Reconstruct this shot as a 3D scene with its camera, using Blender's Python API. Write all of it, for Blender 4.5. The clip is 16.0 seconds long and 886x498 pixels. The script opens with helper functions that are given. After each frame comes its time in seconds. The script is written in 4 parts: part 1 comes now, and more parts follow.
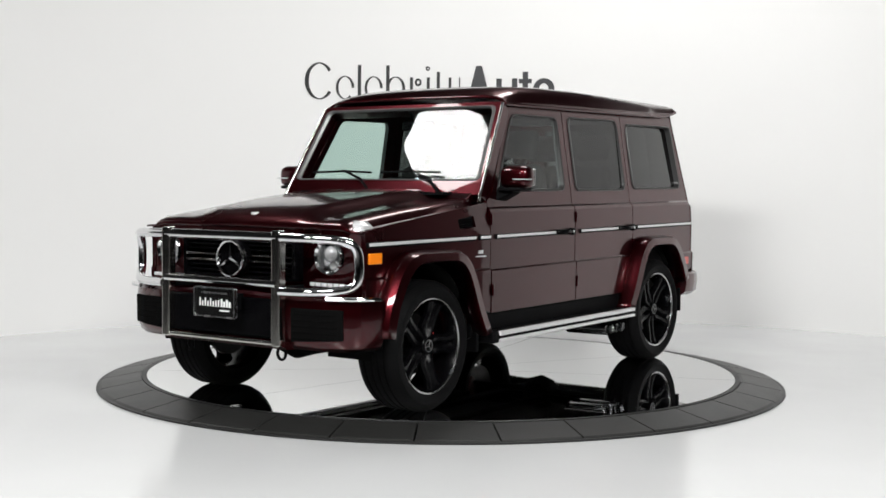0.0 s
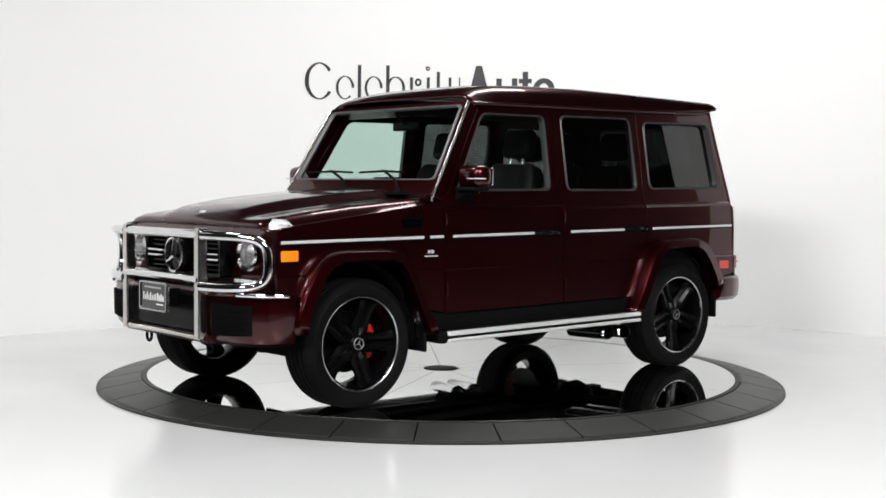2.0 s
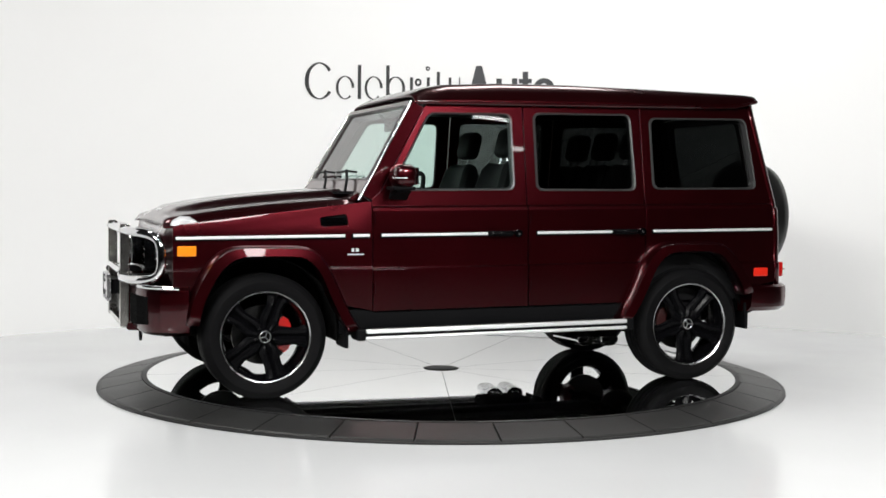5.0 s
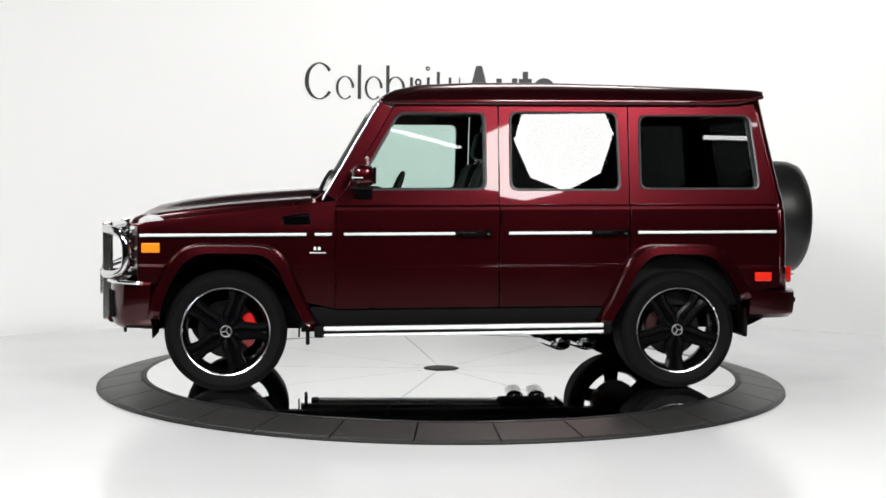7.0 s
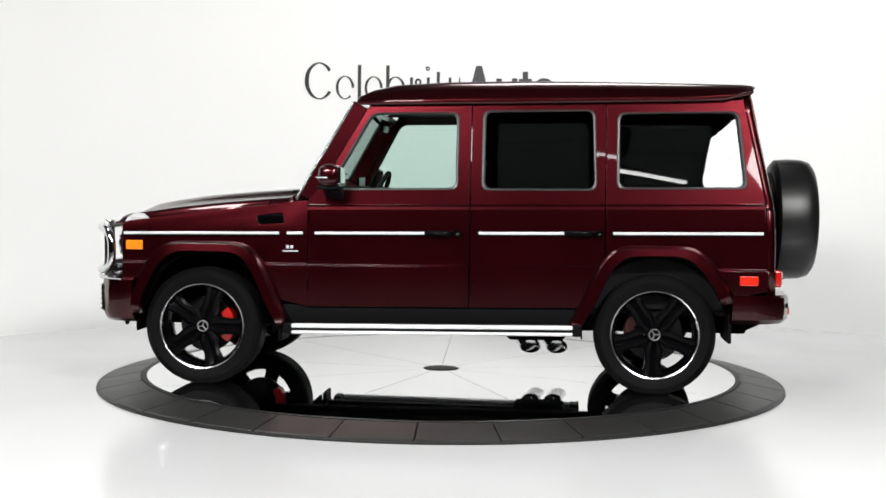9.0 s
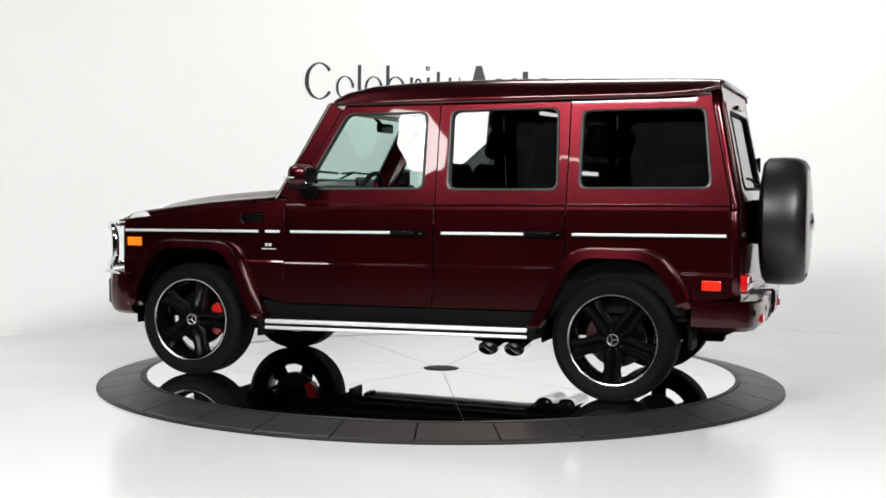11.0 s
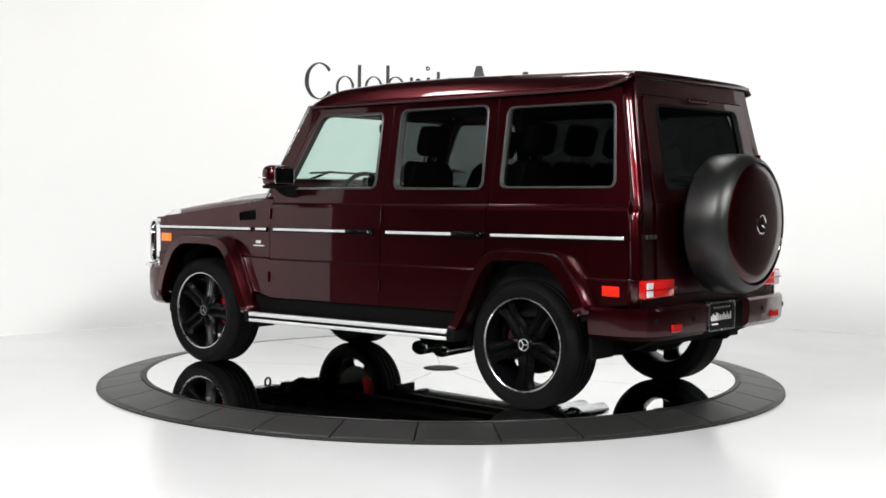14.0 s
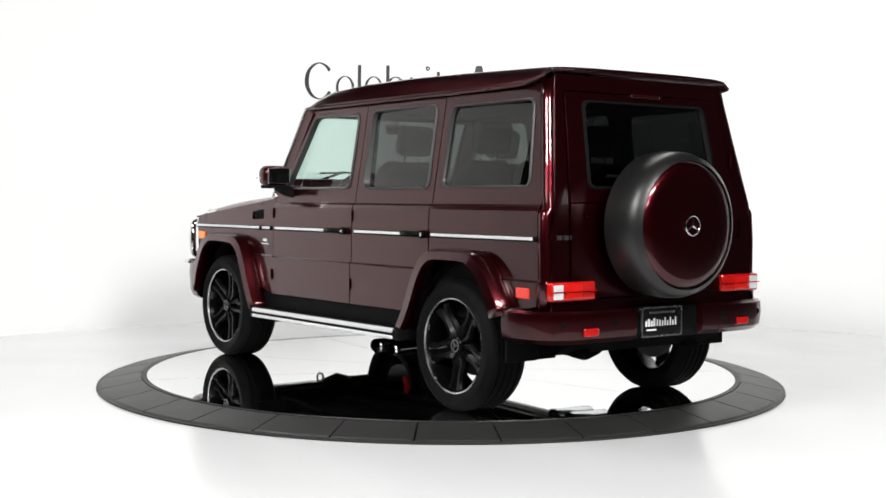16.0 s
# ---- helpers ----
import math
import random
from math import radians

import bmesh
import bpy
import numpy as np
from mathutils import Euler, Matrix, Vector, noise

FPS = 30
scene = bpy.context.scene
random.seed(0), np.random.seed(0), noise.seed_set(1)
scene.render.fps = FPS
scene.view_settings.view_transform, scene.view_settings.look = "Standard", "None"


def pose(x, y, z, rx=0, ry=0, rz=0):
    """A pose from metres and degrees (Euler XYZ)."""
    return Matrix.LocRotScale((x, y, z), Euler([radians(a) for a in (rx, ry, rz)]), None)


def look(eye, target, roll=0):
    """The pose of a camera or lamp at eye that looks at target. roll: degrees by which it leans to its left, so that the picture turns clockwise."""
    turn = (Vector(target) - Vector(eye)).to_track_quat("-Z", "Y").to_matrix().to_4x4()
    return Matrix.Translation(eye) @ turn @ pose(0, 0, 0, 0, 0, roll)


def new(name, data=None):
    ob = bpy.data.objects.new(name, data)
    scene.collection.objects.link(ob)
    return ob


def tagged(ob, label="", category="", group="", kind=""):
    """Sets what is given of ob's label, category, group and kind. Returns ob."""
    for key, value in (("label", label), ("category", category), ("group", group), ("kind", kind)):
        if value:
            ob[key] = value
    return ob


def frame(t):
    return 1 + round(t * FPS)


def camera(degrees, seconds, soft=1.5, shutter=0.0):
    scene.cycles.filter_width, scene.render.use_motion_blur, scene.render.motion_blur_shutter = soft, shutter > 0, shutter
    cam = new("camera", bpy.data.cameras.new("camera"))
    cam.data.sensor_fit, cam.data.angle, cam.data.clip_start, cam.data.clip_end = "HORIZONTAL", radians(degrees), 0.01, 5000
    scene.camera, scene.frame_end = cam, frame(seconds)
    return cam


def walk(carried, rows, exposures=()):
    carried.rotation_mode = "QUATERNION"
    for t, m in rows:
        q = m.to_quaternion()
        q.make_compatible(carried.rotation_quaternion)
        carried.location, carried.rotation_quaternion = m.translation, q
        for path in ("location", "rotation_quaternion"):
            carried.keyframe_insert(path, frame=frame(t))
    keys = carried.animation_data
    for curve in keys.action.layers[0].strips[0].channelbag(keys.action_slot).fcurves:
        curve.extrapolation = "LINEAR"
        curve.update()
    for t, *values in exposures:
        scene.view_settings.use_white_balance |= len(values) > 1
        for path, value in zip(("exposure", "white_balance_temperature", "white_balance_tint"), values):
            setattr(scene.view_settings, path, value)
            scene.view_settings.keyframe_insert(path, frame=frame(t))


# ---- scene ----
# The turntable's axis is the world's z axis; the camera stands on the -y side.
cam = camera(38.56, 16.0, soft=1.6)
EYE = Vector((0.0, -8.834, 1.338))
AIM = EYE + Vector((math.cos(-0.0493) * math.sin(0.00064), math.cos(-0.0493) * math.cos(0.00064), math.sin(-0.0493)))
walk(cam, [(0.0, look(EYE, AIM, 0.525)), (16.0, look(EYE, AIM, 0.525))], [(0.0, -0.26), (1.0, -0.22), (2.5, -0.08), (4.0, -0.09), (7.0, -0.05), (9.0, -0.02), (12.5, -0.09), (14.0, 0.03), (16.0, 0.12)])

# ---- light ----
world = bpy.data.worlds.new("world")
scene.world = world
world.use_nodes = True
world.node_tree.nodes["Background"].inputs[0].default_value = (0.9, 0.95, 1.0, 1)
world.node_tree.nodes["Background"].inputs[1].default_value = 0.02


def area(name, at, target, sx, sy, watts, colour=(1.0, 0.995, 0.98), shape="RECTANGLE"):
    data = bpy.data.lights.new(name, "AREA")
    data.shape, data.size, data.size_y, data.energy, data.color = shape, sx, sy, watts, colour
    ob = new(name, data)
    ob.matrix_world = look(at, target)
    return ob


DECK = 0.066         # height of the turning deck
SWING = [(0.0, 234.35), (0.5, 231.01), (1.0, 227.69), (1.5, 224.34), (2.0, 220.85), (2.5, 217.24), (3.0, 213.58), (3.5, 209.93),
         (4.0, 206.34), (5.2, 197.95), (6.5, 189.47), (7.0, 186.41), (7.5, 183.5), (8.0, 180.6), (8.5, 177.6), (9.0, 174.43),
         (10.2, 166.3), (11.5, 157.09), (12.0, 153.69), (12.5, 150.28), (13.0, 146.83), (13.5, 143.37), (14.0, 139.86),
         (14.5, 136.4), (15.0, 132.93), (15.5, 129.52), (16.0, 126.38)]


# ---- materials ----
def material(name, colour, rough=0.5, metal=0.0, coat=0.0, vary=0.08, scale=6.0, bump=0.0, bump_scale=60.0, rough_vary=0.08,
             glow=0.0, spec=0.5, coat_rough=0.03, space="Object", bump_detail=4):
    m = bpy.data.materials.new(name)
    m.use_nodes = True
    n, l = m.node_tree.nodes, m.node_tree.links
    b = n["Principled BSDF"]
    b.inputs["Roughness"].default_value, b.inputs["Metallic"].default_value = rough, metal
    b.inputs["Coat Weight"].default_value, b.inputs["Coat Roughness"].default_value = coat, coat_rough
    b.inputs["Specular IOR Level"].default_value = spec
    where = n.new("ShaderNodeTexCoord")
    t1 = n.new("ShaderNodeTexNoise")
    t1.inputs["Scale"].default_value, t1.inputs["Detail"].default_value = scale, 6
    t2 = n.new("ShaderNodeTexNoise")
    t2.inputs["Scale"].default_value, t2.inputs["Detail"].default_value = bump_scale, bump_detail
    l.new(where.outputs[space], t1.inputs["Vector"])
    l.new(where.outputs[space], t2.inputs["Vector"])
    mix = n.new("ShaderNodeMix")
    mix.data_type = "RGBA"
    mix.inputs[6].default_value = (*[c * (1 - vary) for c in colour], 1)
    mix.inputs[7].default_value = (*[min(1, c * (1 + vary)) for c in colour], 1)
    l.new(t1.outputs["Fac"], mix.inputs[0])
    l.new(mix.outputs[2], b.inputs["Base Color"])
    if rough_vary:
        r = n.new("ShaderNodeMapRange")
        r.inputs["To Min"].default_value, r.inputs["To Max"].default_value = max(0, rough - rough_vary), min(1, rough + rough_vary)
        l.new(t1.outputs["Fac"], r.inputs["Value"])
        l.new(r.outputs["Result"], b.inputs["Roughness"])
    if bump:
        bp = n.new("ShaderNodeBump")
        bp.inputs["Strength"].default_value, bp.inputs["Distance"].default_value = bump, 0.004
        l.new(t2.outputs["Fac"], bp.inputs["Height"])
        l.new(bp.outputs["Normal"], b.inputs["Normal"])
    if glow:
        b.inputs["Emission Color"].default_value, b.inputs["Emission Strength"].default_value = (1.0, 0.995, 0.985, 1), glow
    return m


def glass(name, tint, rough=0.0):
    """Thin tinted sheet: straight see-through, with a mirror gloss that grows towards a grazing view."""
    m = bpy.data.materials.new(name)
    m.use_nodes = True
    n, l = m.node_tree.nodes, m.node_tree.links
    n.remove(n["Principled BSDF"])
    t = n.new("ShaderNodeBsdfTransparent")
    t.inputs[0].default_value = (*tint, 1)
    g = n.new("ShaderNodeBsdfGlossy")
    g.inputs["Roughness"].default_value = rough
    f = n.new("ShaderNodeLayerWeight")
    f.inputs["Blend"].default_value = 0.5
    p = n.new("ShaderNodeMath")
    p.operation = "POWER"
    p.inputs[1].default_value = 4.0
    s = n.new("ShaderNodeMath")
    s.operation = "MULTIPLY_ADD"
    s.inputs[1].default_value, s.inputs[2].default_value = 0.9, 0.055
    mix = n.new("ShaderNodeMixShader")
    l.new(f.outputs["Facing"], p.inputs[0])
    l.new(p.outputs[0], s.inputs[0])
    l.new(s.outputs[0], mix.inputs[0])
    l.new(t.outputs[0], mix.inputs[1])
    l.new(g.outputs[0], mix.inputs[2])
    l.new(mix.outputs[0], n["Material Output"].inputs["Surface"])
    return m


WALL = material("white_wall_paint", (0.82, 0.82, 0.815), 0.6, vary=0.015, scale=0.7, bump=0.03, bump_scale=180, rough_vary=0.05)
FLOOR = material("white_gloss_floor", (0.67, 0.68, 0.685), 0.16, vary=0.03, scale=0.9, rough_vary=0.06, bump=0.01, bump_scale=9)
DRAPE = material("black_drape", (0.012, 0.012, 0.013), 0.9, vary=0.3, scale=2, bump=0.2, bump_scale=30)
CEIL = material("dark_ceiling_paint", (0.02, 0.02, 0.021), 0.8, vary=0.15, scale=1.2)
DECKM = material("mirror_polished_deck", (0.86, 0.87, 0.87), 0.025, metal=1.0, vary=0.03, scale=1.5, rough_vary=0.015)
RINGM = material("charcoal_ring_panel", (0.021, 0.0212, 0.0205), 0.42, vary=0.5, scale=2.2, bump=0.2, bump_scale=110, rough_vary=0.16, spec=0.38)
CONCRETE = material("dark_concrete", (0.07, 0.07, 0.07), 0.6, vary=0.2, scale=1.5, bump=0.1, bump_scale=40)
RINGEDGE = material("black_edge", (0.012, 0.012, 0.012), 0.5)
LETTER = material("black_letter_paint", (0.008, 0.008, 0.009), 0.5, vary=0.1)
LETTER2 = material("charcoal_letter_paint", (0.022, 0.023, 0.027), 0.5, vary=0.1)
PAINT = material("dark_red_metallic_paint", (0.044, 0.0009, 0.0031), 0.29, metal=0.92, coat=0.75, vary=0.10, scale=2.5, rough_vary=0.05,
                 bump=0.05, bump_scale=3.0, coat_rough=0.02, bump_detail=0.5)
CHROME = material("chrome", (0.78, 0.78, 0.79), 0.08, metal=1.0, vary=0.03, scale=8, rough_vary=0.04)
DULLCHROME = material("dull_chrome", (0.32, 0.32, 0.32), 0.34, metal=1.0, vary=0.05)
SATIN = material("satin_aluminium", (0.82, 0.82, 0.83), 0.42, metal=0.55, vary=0.04, scale=10, rough_vary=0.06)
DARKLENS = material("dark_red_lens", (0.014, 0.001, 0.001), 0.2, coat=0.6)
GUARDM = material("polished_steel_plate", (0.62, 0.60, 0.57), 0.17, metal=1.0, vary=0.12, scale=9, rough_vary=0.06)
POLISHED = material("polished_steel", (0.62, 0.61, 0.60), 0.16, metal=1.0, vary=0.08, scale=9, rough_vary=0.06)
STEEL = material("brushed_steel", (0.55, 0.55, 0.56), 0.26, metal=1.0, vary=0.06, scale=10, bump=0.03, bump_scale=200)
TRIM = material("black_plastic_trim", (0.004, 0.004, 0.0045), 0.55, spec=0.05, vary=0.2, scale=9, bump=0.1, bump_scale=220)
GLOSSBLACK = material("gloss_black", (0.002, 0.002, 0.0024), 0.24, spec=0.09, vary=0.1)
SCREENSEAL = material("pale_grey_screen_rubber", (0.09, 0.09, 0.09), 0.3, spec=0.5, vary=0.15)
SEAL = material("grey_window_rubber", (0.028, 0.028, 0.028), 0.36, spec=0.5, vary=0.15)
RUBBER = material("tyre_rubber", (0.0035, 0.0035, 0.0038), 0.62, spec=0.07, vary=0.25, scale=12, bump=0.25, bump_scale=120)
COVER = material("black_grained_cover", (0.006, 0.006, 0.006), 0.36, vary=0.2, scale=7, bump=0.15, bump_scale=260)
UNDER = material("black_underbody", (0.003, 0.003, 0.003), 0.8, spec=0.03, vary=0.3, bump=0.3, bump_scale=40)
ORANGE = material("amber_lens", (0.95, 0.24, 0.01), 0.18, coat=0.7, vary=0.06, scale=20)
REDLENS = material("red_lens", (0.68, 0.022, 0.01), 0.15, coat=0.8, vary=0.08, scale=20)
TAILRED = material("tail_lamp_red", (0.42, 0.006, 0.005), 0.14, coat=0.8, vary=0.15, scale=40)
BRAKELENS = material("brake_lens_red", (0.55, 0.010, 0.008), 0.14, coat=0.8, vary=0.12, scale=40)
CLEARLENS = material("clear_lens", (0.78, 0.79, 0.8), 0.15, metal=0.25, coat=1.0, vary=0.1, scale=30)
CALIPER_REAR = material("dark_red_caliper_paint", (0.03, 0.002, 0.002), 0.4, vary=0.1)
CALIPER = material("red_caliper_paint", (0.62, 0.012, 0.01), 0.3, coat=0.5, vary=0.08)
DISCM = material("brake_disc_steel", (0.03, 0.03, 0.03), 0.4, metal=1.0, vary=0.1, scale=20)
LEATHER = material("black_leather", (0.006, 0.006, 0.0065), 0.6, spec=0.12, vary=0.2, scale=5, bump=0.2, bump_scale=140)
WHITEPART = material("white_lettering", (0.8, 0.8, 0.8), 0.4)
SOFT = material("softbox_fabric", (0.9, 0.9, 0.9), 0.8, glow=24.0)
STRIPM = material("strip_diffuser", (0.9, 0.9, 0.9), 0.8, glow=16.0)
GLASS_F = glass("green_tinted_glass", (0.74, 0.86, 0.82))
GLASS_R = glass("dark_privacy_glass", (0.078, 0.084, 0.083))
PLATEM = material("glossy_black_plate", (0.006, 0.006, 0.006), 0.16, coat=0.4, spec=0.5, vary=0.1)
LENS = glass("lamp_cover_glass", (0.95, 0.95, 0.95))


# ---- mesh helpers ----
def link(name, bm, mat, parent=None, label="", smooth=None, bevel=0.0, segments=2):
    bmesh.ops.recalc_face_normals(bm, faces=bm.faces[:])
    me = bpy.data.meshes.new(name)
    if smooth is not None:
        lim = radians(smooth)
        for f in bm.faces:
            f.smooth = True
        for e in bm.edges:
            if len(e.link_faces) == 2 and e.calc_face_angle(0) > lim:
                e.smooth = False
    bm.to_mesh(me)
    bm.free()
    for one in (mat if isinstance(mat, (list, tuple)) else [mat]):
        me.materials.append(one)
    ob = new(name, me)
    if parent:
        ob.parent = parent
    if bevel:
        md = ob.modifiers.new("bevel", "BEVEL")
        md.width, md.segments, md.limit_method, md.angle_limit = bevel, segments, "ANGLE", radians(32)
        md.harden_normals = smooth is not None
    if label:
        tagged(ob, label)
    return ob


def part(name, bm, mat, parent, label="", smooth=None, bevel=0.0, segments=2):
    return link(name, bm, mat, parent, label, smooth, bevel, segments)


def empty(name, m=None):
    ob = new(name)
    ob.empty_display_size = 0.2
    if m is not None:
        ob.matrix_world = m
    return ob


def add_box(bm, x0, x1, y0, y1, z0, z1, m=None):
    vs = [bm.verts.new((x, y, z)) for x in (x0, x1) for y in (y0, y1) for z in (z0, z1)]
    for q in ((0, 1, 3, 2), (4, 6, 7, 5), (0, 4, 5, 1), (2, 3, 7, 6), (0, 2, 6, 4), (1, 5, 7, 3)):
        bm.faces.new([vs[i] for i in q])
    if m is not None:
        bmesh.ops.transform(bm, matrix=m, verts=vs)
    return vs


def box(*a, **k):
    bm = bmesh.new()
    add_box(bm, *a, **k)
    return bm


def rbox(x0, x1, y0, y1, z0, z1, r=0.02, seg=3, m=None):
    bm = bmesh.new()
    add_box(bm, x0, x1, y0, y1, z0, z1)
    bmesh.ops.bevel(bm, geom=bm.edges[:], offset=r, segments=seg, affect="EDGES", profile=0.5)
    if m is not None:
        bmesh.ops.transform(bm, matrix=m, verts=bm.verts)
    return bm


def add_loft(bm, loops, closed=True, caps=True):
    """Skin between rows of points; each row is a closed loop when closed."""
    rows = [[bm.verts.new(p) for p in lp] for lp in loops]
    n = len(rows[0])
    for a, b in zip(rows, rows[1:]):
        for i in range(n if closed else n - 1):
            j = (i + 1) % n
            bm.faces.new((a[i], a[j], b[j], b[i]))
    if caps and closed:
        bm.faces.new(rows[0][::-1])
        bm.faces.new(rows[-1])
    return rows


def loft(loops, closed=True, caps=True):
    bm = bmesh.new()
    add_loft(bm, loops, closed, caps)
    return bm


def add_lathe(bm, profile, axis="y", at=(0, 0, 0), n=48, close=True):
    """Turn (radius, along) pairs round an axis."""
    c = Vector(at)
    rows = []
    for r, a in profile:
        row = []
        for i in range(n):
            t = 2 * math.pi * i / n
            u, v = r * math.cos(t), r * math.sin(t)
            p = {"y": (u, a, v), "x": (a, u, v), "z": (u, v, a)}[axis]
            row.append(bm.verts.new(c + Vector(p)))
        rows.append(row)
    for a, b in zip(rows, rows[1:]):
        for i in range(n):
            bm.faces.new((a[i], a[(i + 1) % n], b[(i + 1) % n], b[i]))
    if close:
        for row in (rows[0], rows[-1]):
            if len(row) > 2:
                bm.faces.new(row)


def lathe(*a, **k):
    bm = bmesh.new()
    add_lathe(bm, *a, **k)
    return bm


def add_tube(bm, pts, r, n=10, closed=False, flat=1.0):
    """A round bar along a line of points."""
    pts = [Vector(p) for p in pts]
    rows = []
    s = None
    for i, p in enumerate(pts):
        a = pts[(i - 1) % len(pts)] if closed or i > 0 else p
        b = pts[(i + 1) % len(pts)] if closed or i < len(pts) - 1 else p
        d = (b - a).normalized()
        if s is None:
            s = d.cross(Vector((0, 0, 1)))
            s = s.normalized() if s.length > 1e-3 else Vector((0, 1, 0))
        else:
            s = (s - d * s.dot(d)).normalized()
        u = s.cross(d).normalized()
        rows.append([bm.verts.new(p + r * (math.cos(2 * math.pi * k / n) * s * flat + math.sin(2 * math.pi * k / n) * u)) for k in range(n)])
    for i in range(len(rows) if closed else len(rows) - 1):
        a, b = rows[i], rows[(i + 1) % len(rows)]
        for k in range(n):
            bm.faces.new((a[k], a[(k + 1) % n], b[(k + 1) % n], b[k]))
    if not closed:
        bm.faces.new(rows[0][::-1])
        bm.faces.new(rows[-1])


def tube(*a, **k):
    bm = bmesh.new()
    add_tube(bm, *a, **k)
    return bm


def bent(pts, n, passes=3):
    """n points evenly along a line in space, its corners eased."""
    q = np.array(pts, dtype=float)
    run = np.concatenate([[0], np.cumsum(np.linalg.norm(np.diff(q, axis=0), axis=1))])
    at = np.linspace(0, run[-1], n)
    q = np.stack([np.interp(at, run, q[:, k]) for k in range(3)], 1)
    for _ in range(passes):
        q[1:-1] = (q[:-2] + 2 * q[1:-1] + q[2:]) / 4
    return [tuple(p) for p in q.tolist()]


def rounded(pts, r, n=4):
    """A polygon in 2D with its corners rounded; r may be a number or one per corner."""
    out = []
    for i, p in enumerate(pts):
        p = Vector(p)
        a, b = Vector(pts[i - 1]) - p, Vector(pts[(i + 1) % len(pts)]) - p
        q = min(r[i] if isinstance(r, (list, tuple)) else r, a.length * 0.49, b.length * 0.49)
        if q < 1e-4:
            out.append(tuple(p))
            continue
        s, e = p + a.normalized() * q, p + b.normalized() * q
        for k in range(n + 1):
            t = k / n
            out.append(tuple((1 - t) ** 2 * s + 2 * t * (1 - t) * p + t * t * e))
    return out


def panel(outline, holes, shape, thick, cuts=(), axis="y"):
    """A sheet cut to an outline with holes, creased at heights, bent by shape(u, w), and given a thickness.
    axis y: points are (x, z) and shape gives (x, y, z) of the outer skin and the inward step."""
    bm = bmesh.new()
    for lp in [outline, *holes]:
        vs = [bm.verts.new((p[0], 0, p[1])) for p in lp]
        for i in range(len(vs)):
            bm.edges.new((vs[i], vs[(i + 1) % len(vs)]))
    bmesh.ops.triangle_fill(bm, use_beauty=True, use_dissolve=False, edges=bm.edges[:])
    for z in cuts:
        bmesh.ops.bisect_plane(bm, geom=bm.verts[:] + bm.edges[:] + bm.faces[:], plane_co=(0, 0, z), plane_no=(0, 0, 1), dist=1e-5)
    bmesh.ops.dissolve_limit(bm, angle_limit=0.002, verts=[], edges=[e for e in bm.edges if len(e.link_faces) == 2 and not any(
        abs(e.verts[0].co.z - z) < 1e-4 and abs(e.verts[1].co.z - z) < 1e-4 for z in cuts)])
    skin = bm.faces[:]
    back = bmesh.ops.duplicate(bm, geom=bm.faces[:] + bm.edges[:] + bm.verts[:])
    pair = back["vert_map"]
    inner = {v for v in back["geom"] if isinstance(v, bmesh.types.BMVert)}
    rim = [e for f in skin for e in f.edges if len(e.link_faces) == 1]
    for e in set(rim):
        a, b = e.verts
        bm.faces.new((a, b, pair[b], pair[a]))
    for v in bm.verts:
        u, w = v.co.x, v.co.z
        v.co = Vector(shape(u, w, thick if v in inner else 0.0))
    return bm


# ---- the round studio ----
HUB = Vector((0.4, -1.32))
RAD = 5.45


def build_room():
    # curved white wall
    prof = [(0.0, 0.0), (0.0, 3.5), (0.12, 3.5), (0.12, 0.0)]
    n = 96
    bm = bmesh.new()
    loops = []
    for i in range(n + 1):
        a = radians(22 + 154 * i / n)
        d = Vector((math.cos(a), math.sin(a)))
        lp = []
        for dr, z in prof:
            p = HUB + d * (RAD + dr)
            lp.append((p.x, p.y, z))
        loops.append(lp)
    add_loft(bm, loops)
    tagged(link("wall_curved", bm, WALL, smooth=40), "curved seamless white studio wall behind the turntable", kind="structure")
    # white set floor: it follows the wall and narrows towards the camera
    edge = [(HUB.x + (RAD + 0.1) * math.cos(radians(22 + 154 * i / 60)), HUB.y + (RAD + 0.1) * math.sin(radians(22 + 154 * i / 60))) for i in range(61)]
    edge += [(-5.1, -1.1), (-2.7, -4.1), (2.7, -4.1), (5.5, 0.6)]
    tagged(link("floor", loft([[(x, y, -0.0035) for x, y in edge], [(x, y, 0.0) for x, y in edge]]), FLOOR), "glossy pale grey studio floor", kind="structure")
    tagged(link("floor_outer", box(-9, 9.8, -11.5, 6.5, -0.2, -0.004), CONCRETE), "dark concrete floor of the hall", kind="structure")
    for name, b in (("wall_south", (-9, 9.8, -11.65, -11.5, 0, 5.6)), ("wall_north", (-9, 9.8, 6.5, 6.65, 0, 5.6)),
                    ("wall_west", (-9.15, -9, -11.5, 6.5, 0, 5.6)), ("wall_east", (9.8, 9.95, -11.5, 6.5, 0, 5.6))):
        tagged(link(name, box(*b), DRAPE), "black draped studio wall", kind="structure")
    tagged(link("ceiling", box(-9, 9.8, -11.5, 6.5, 5.6, 5.75), CEIL), "dark studio ceiling", kind="structure")


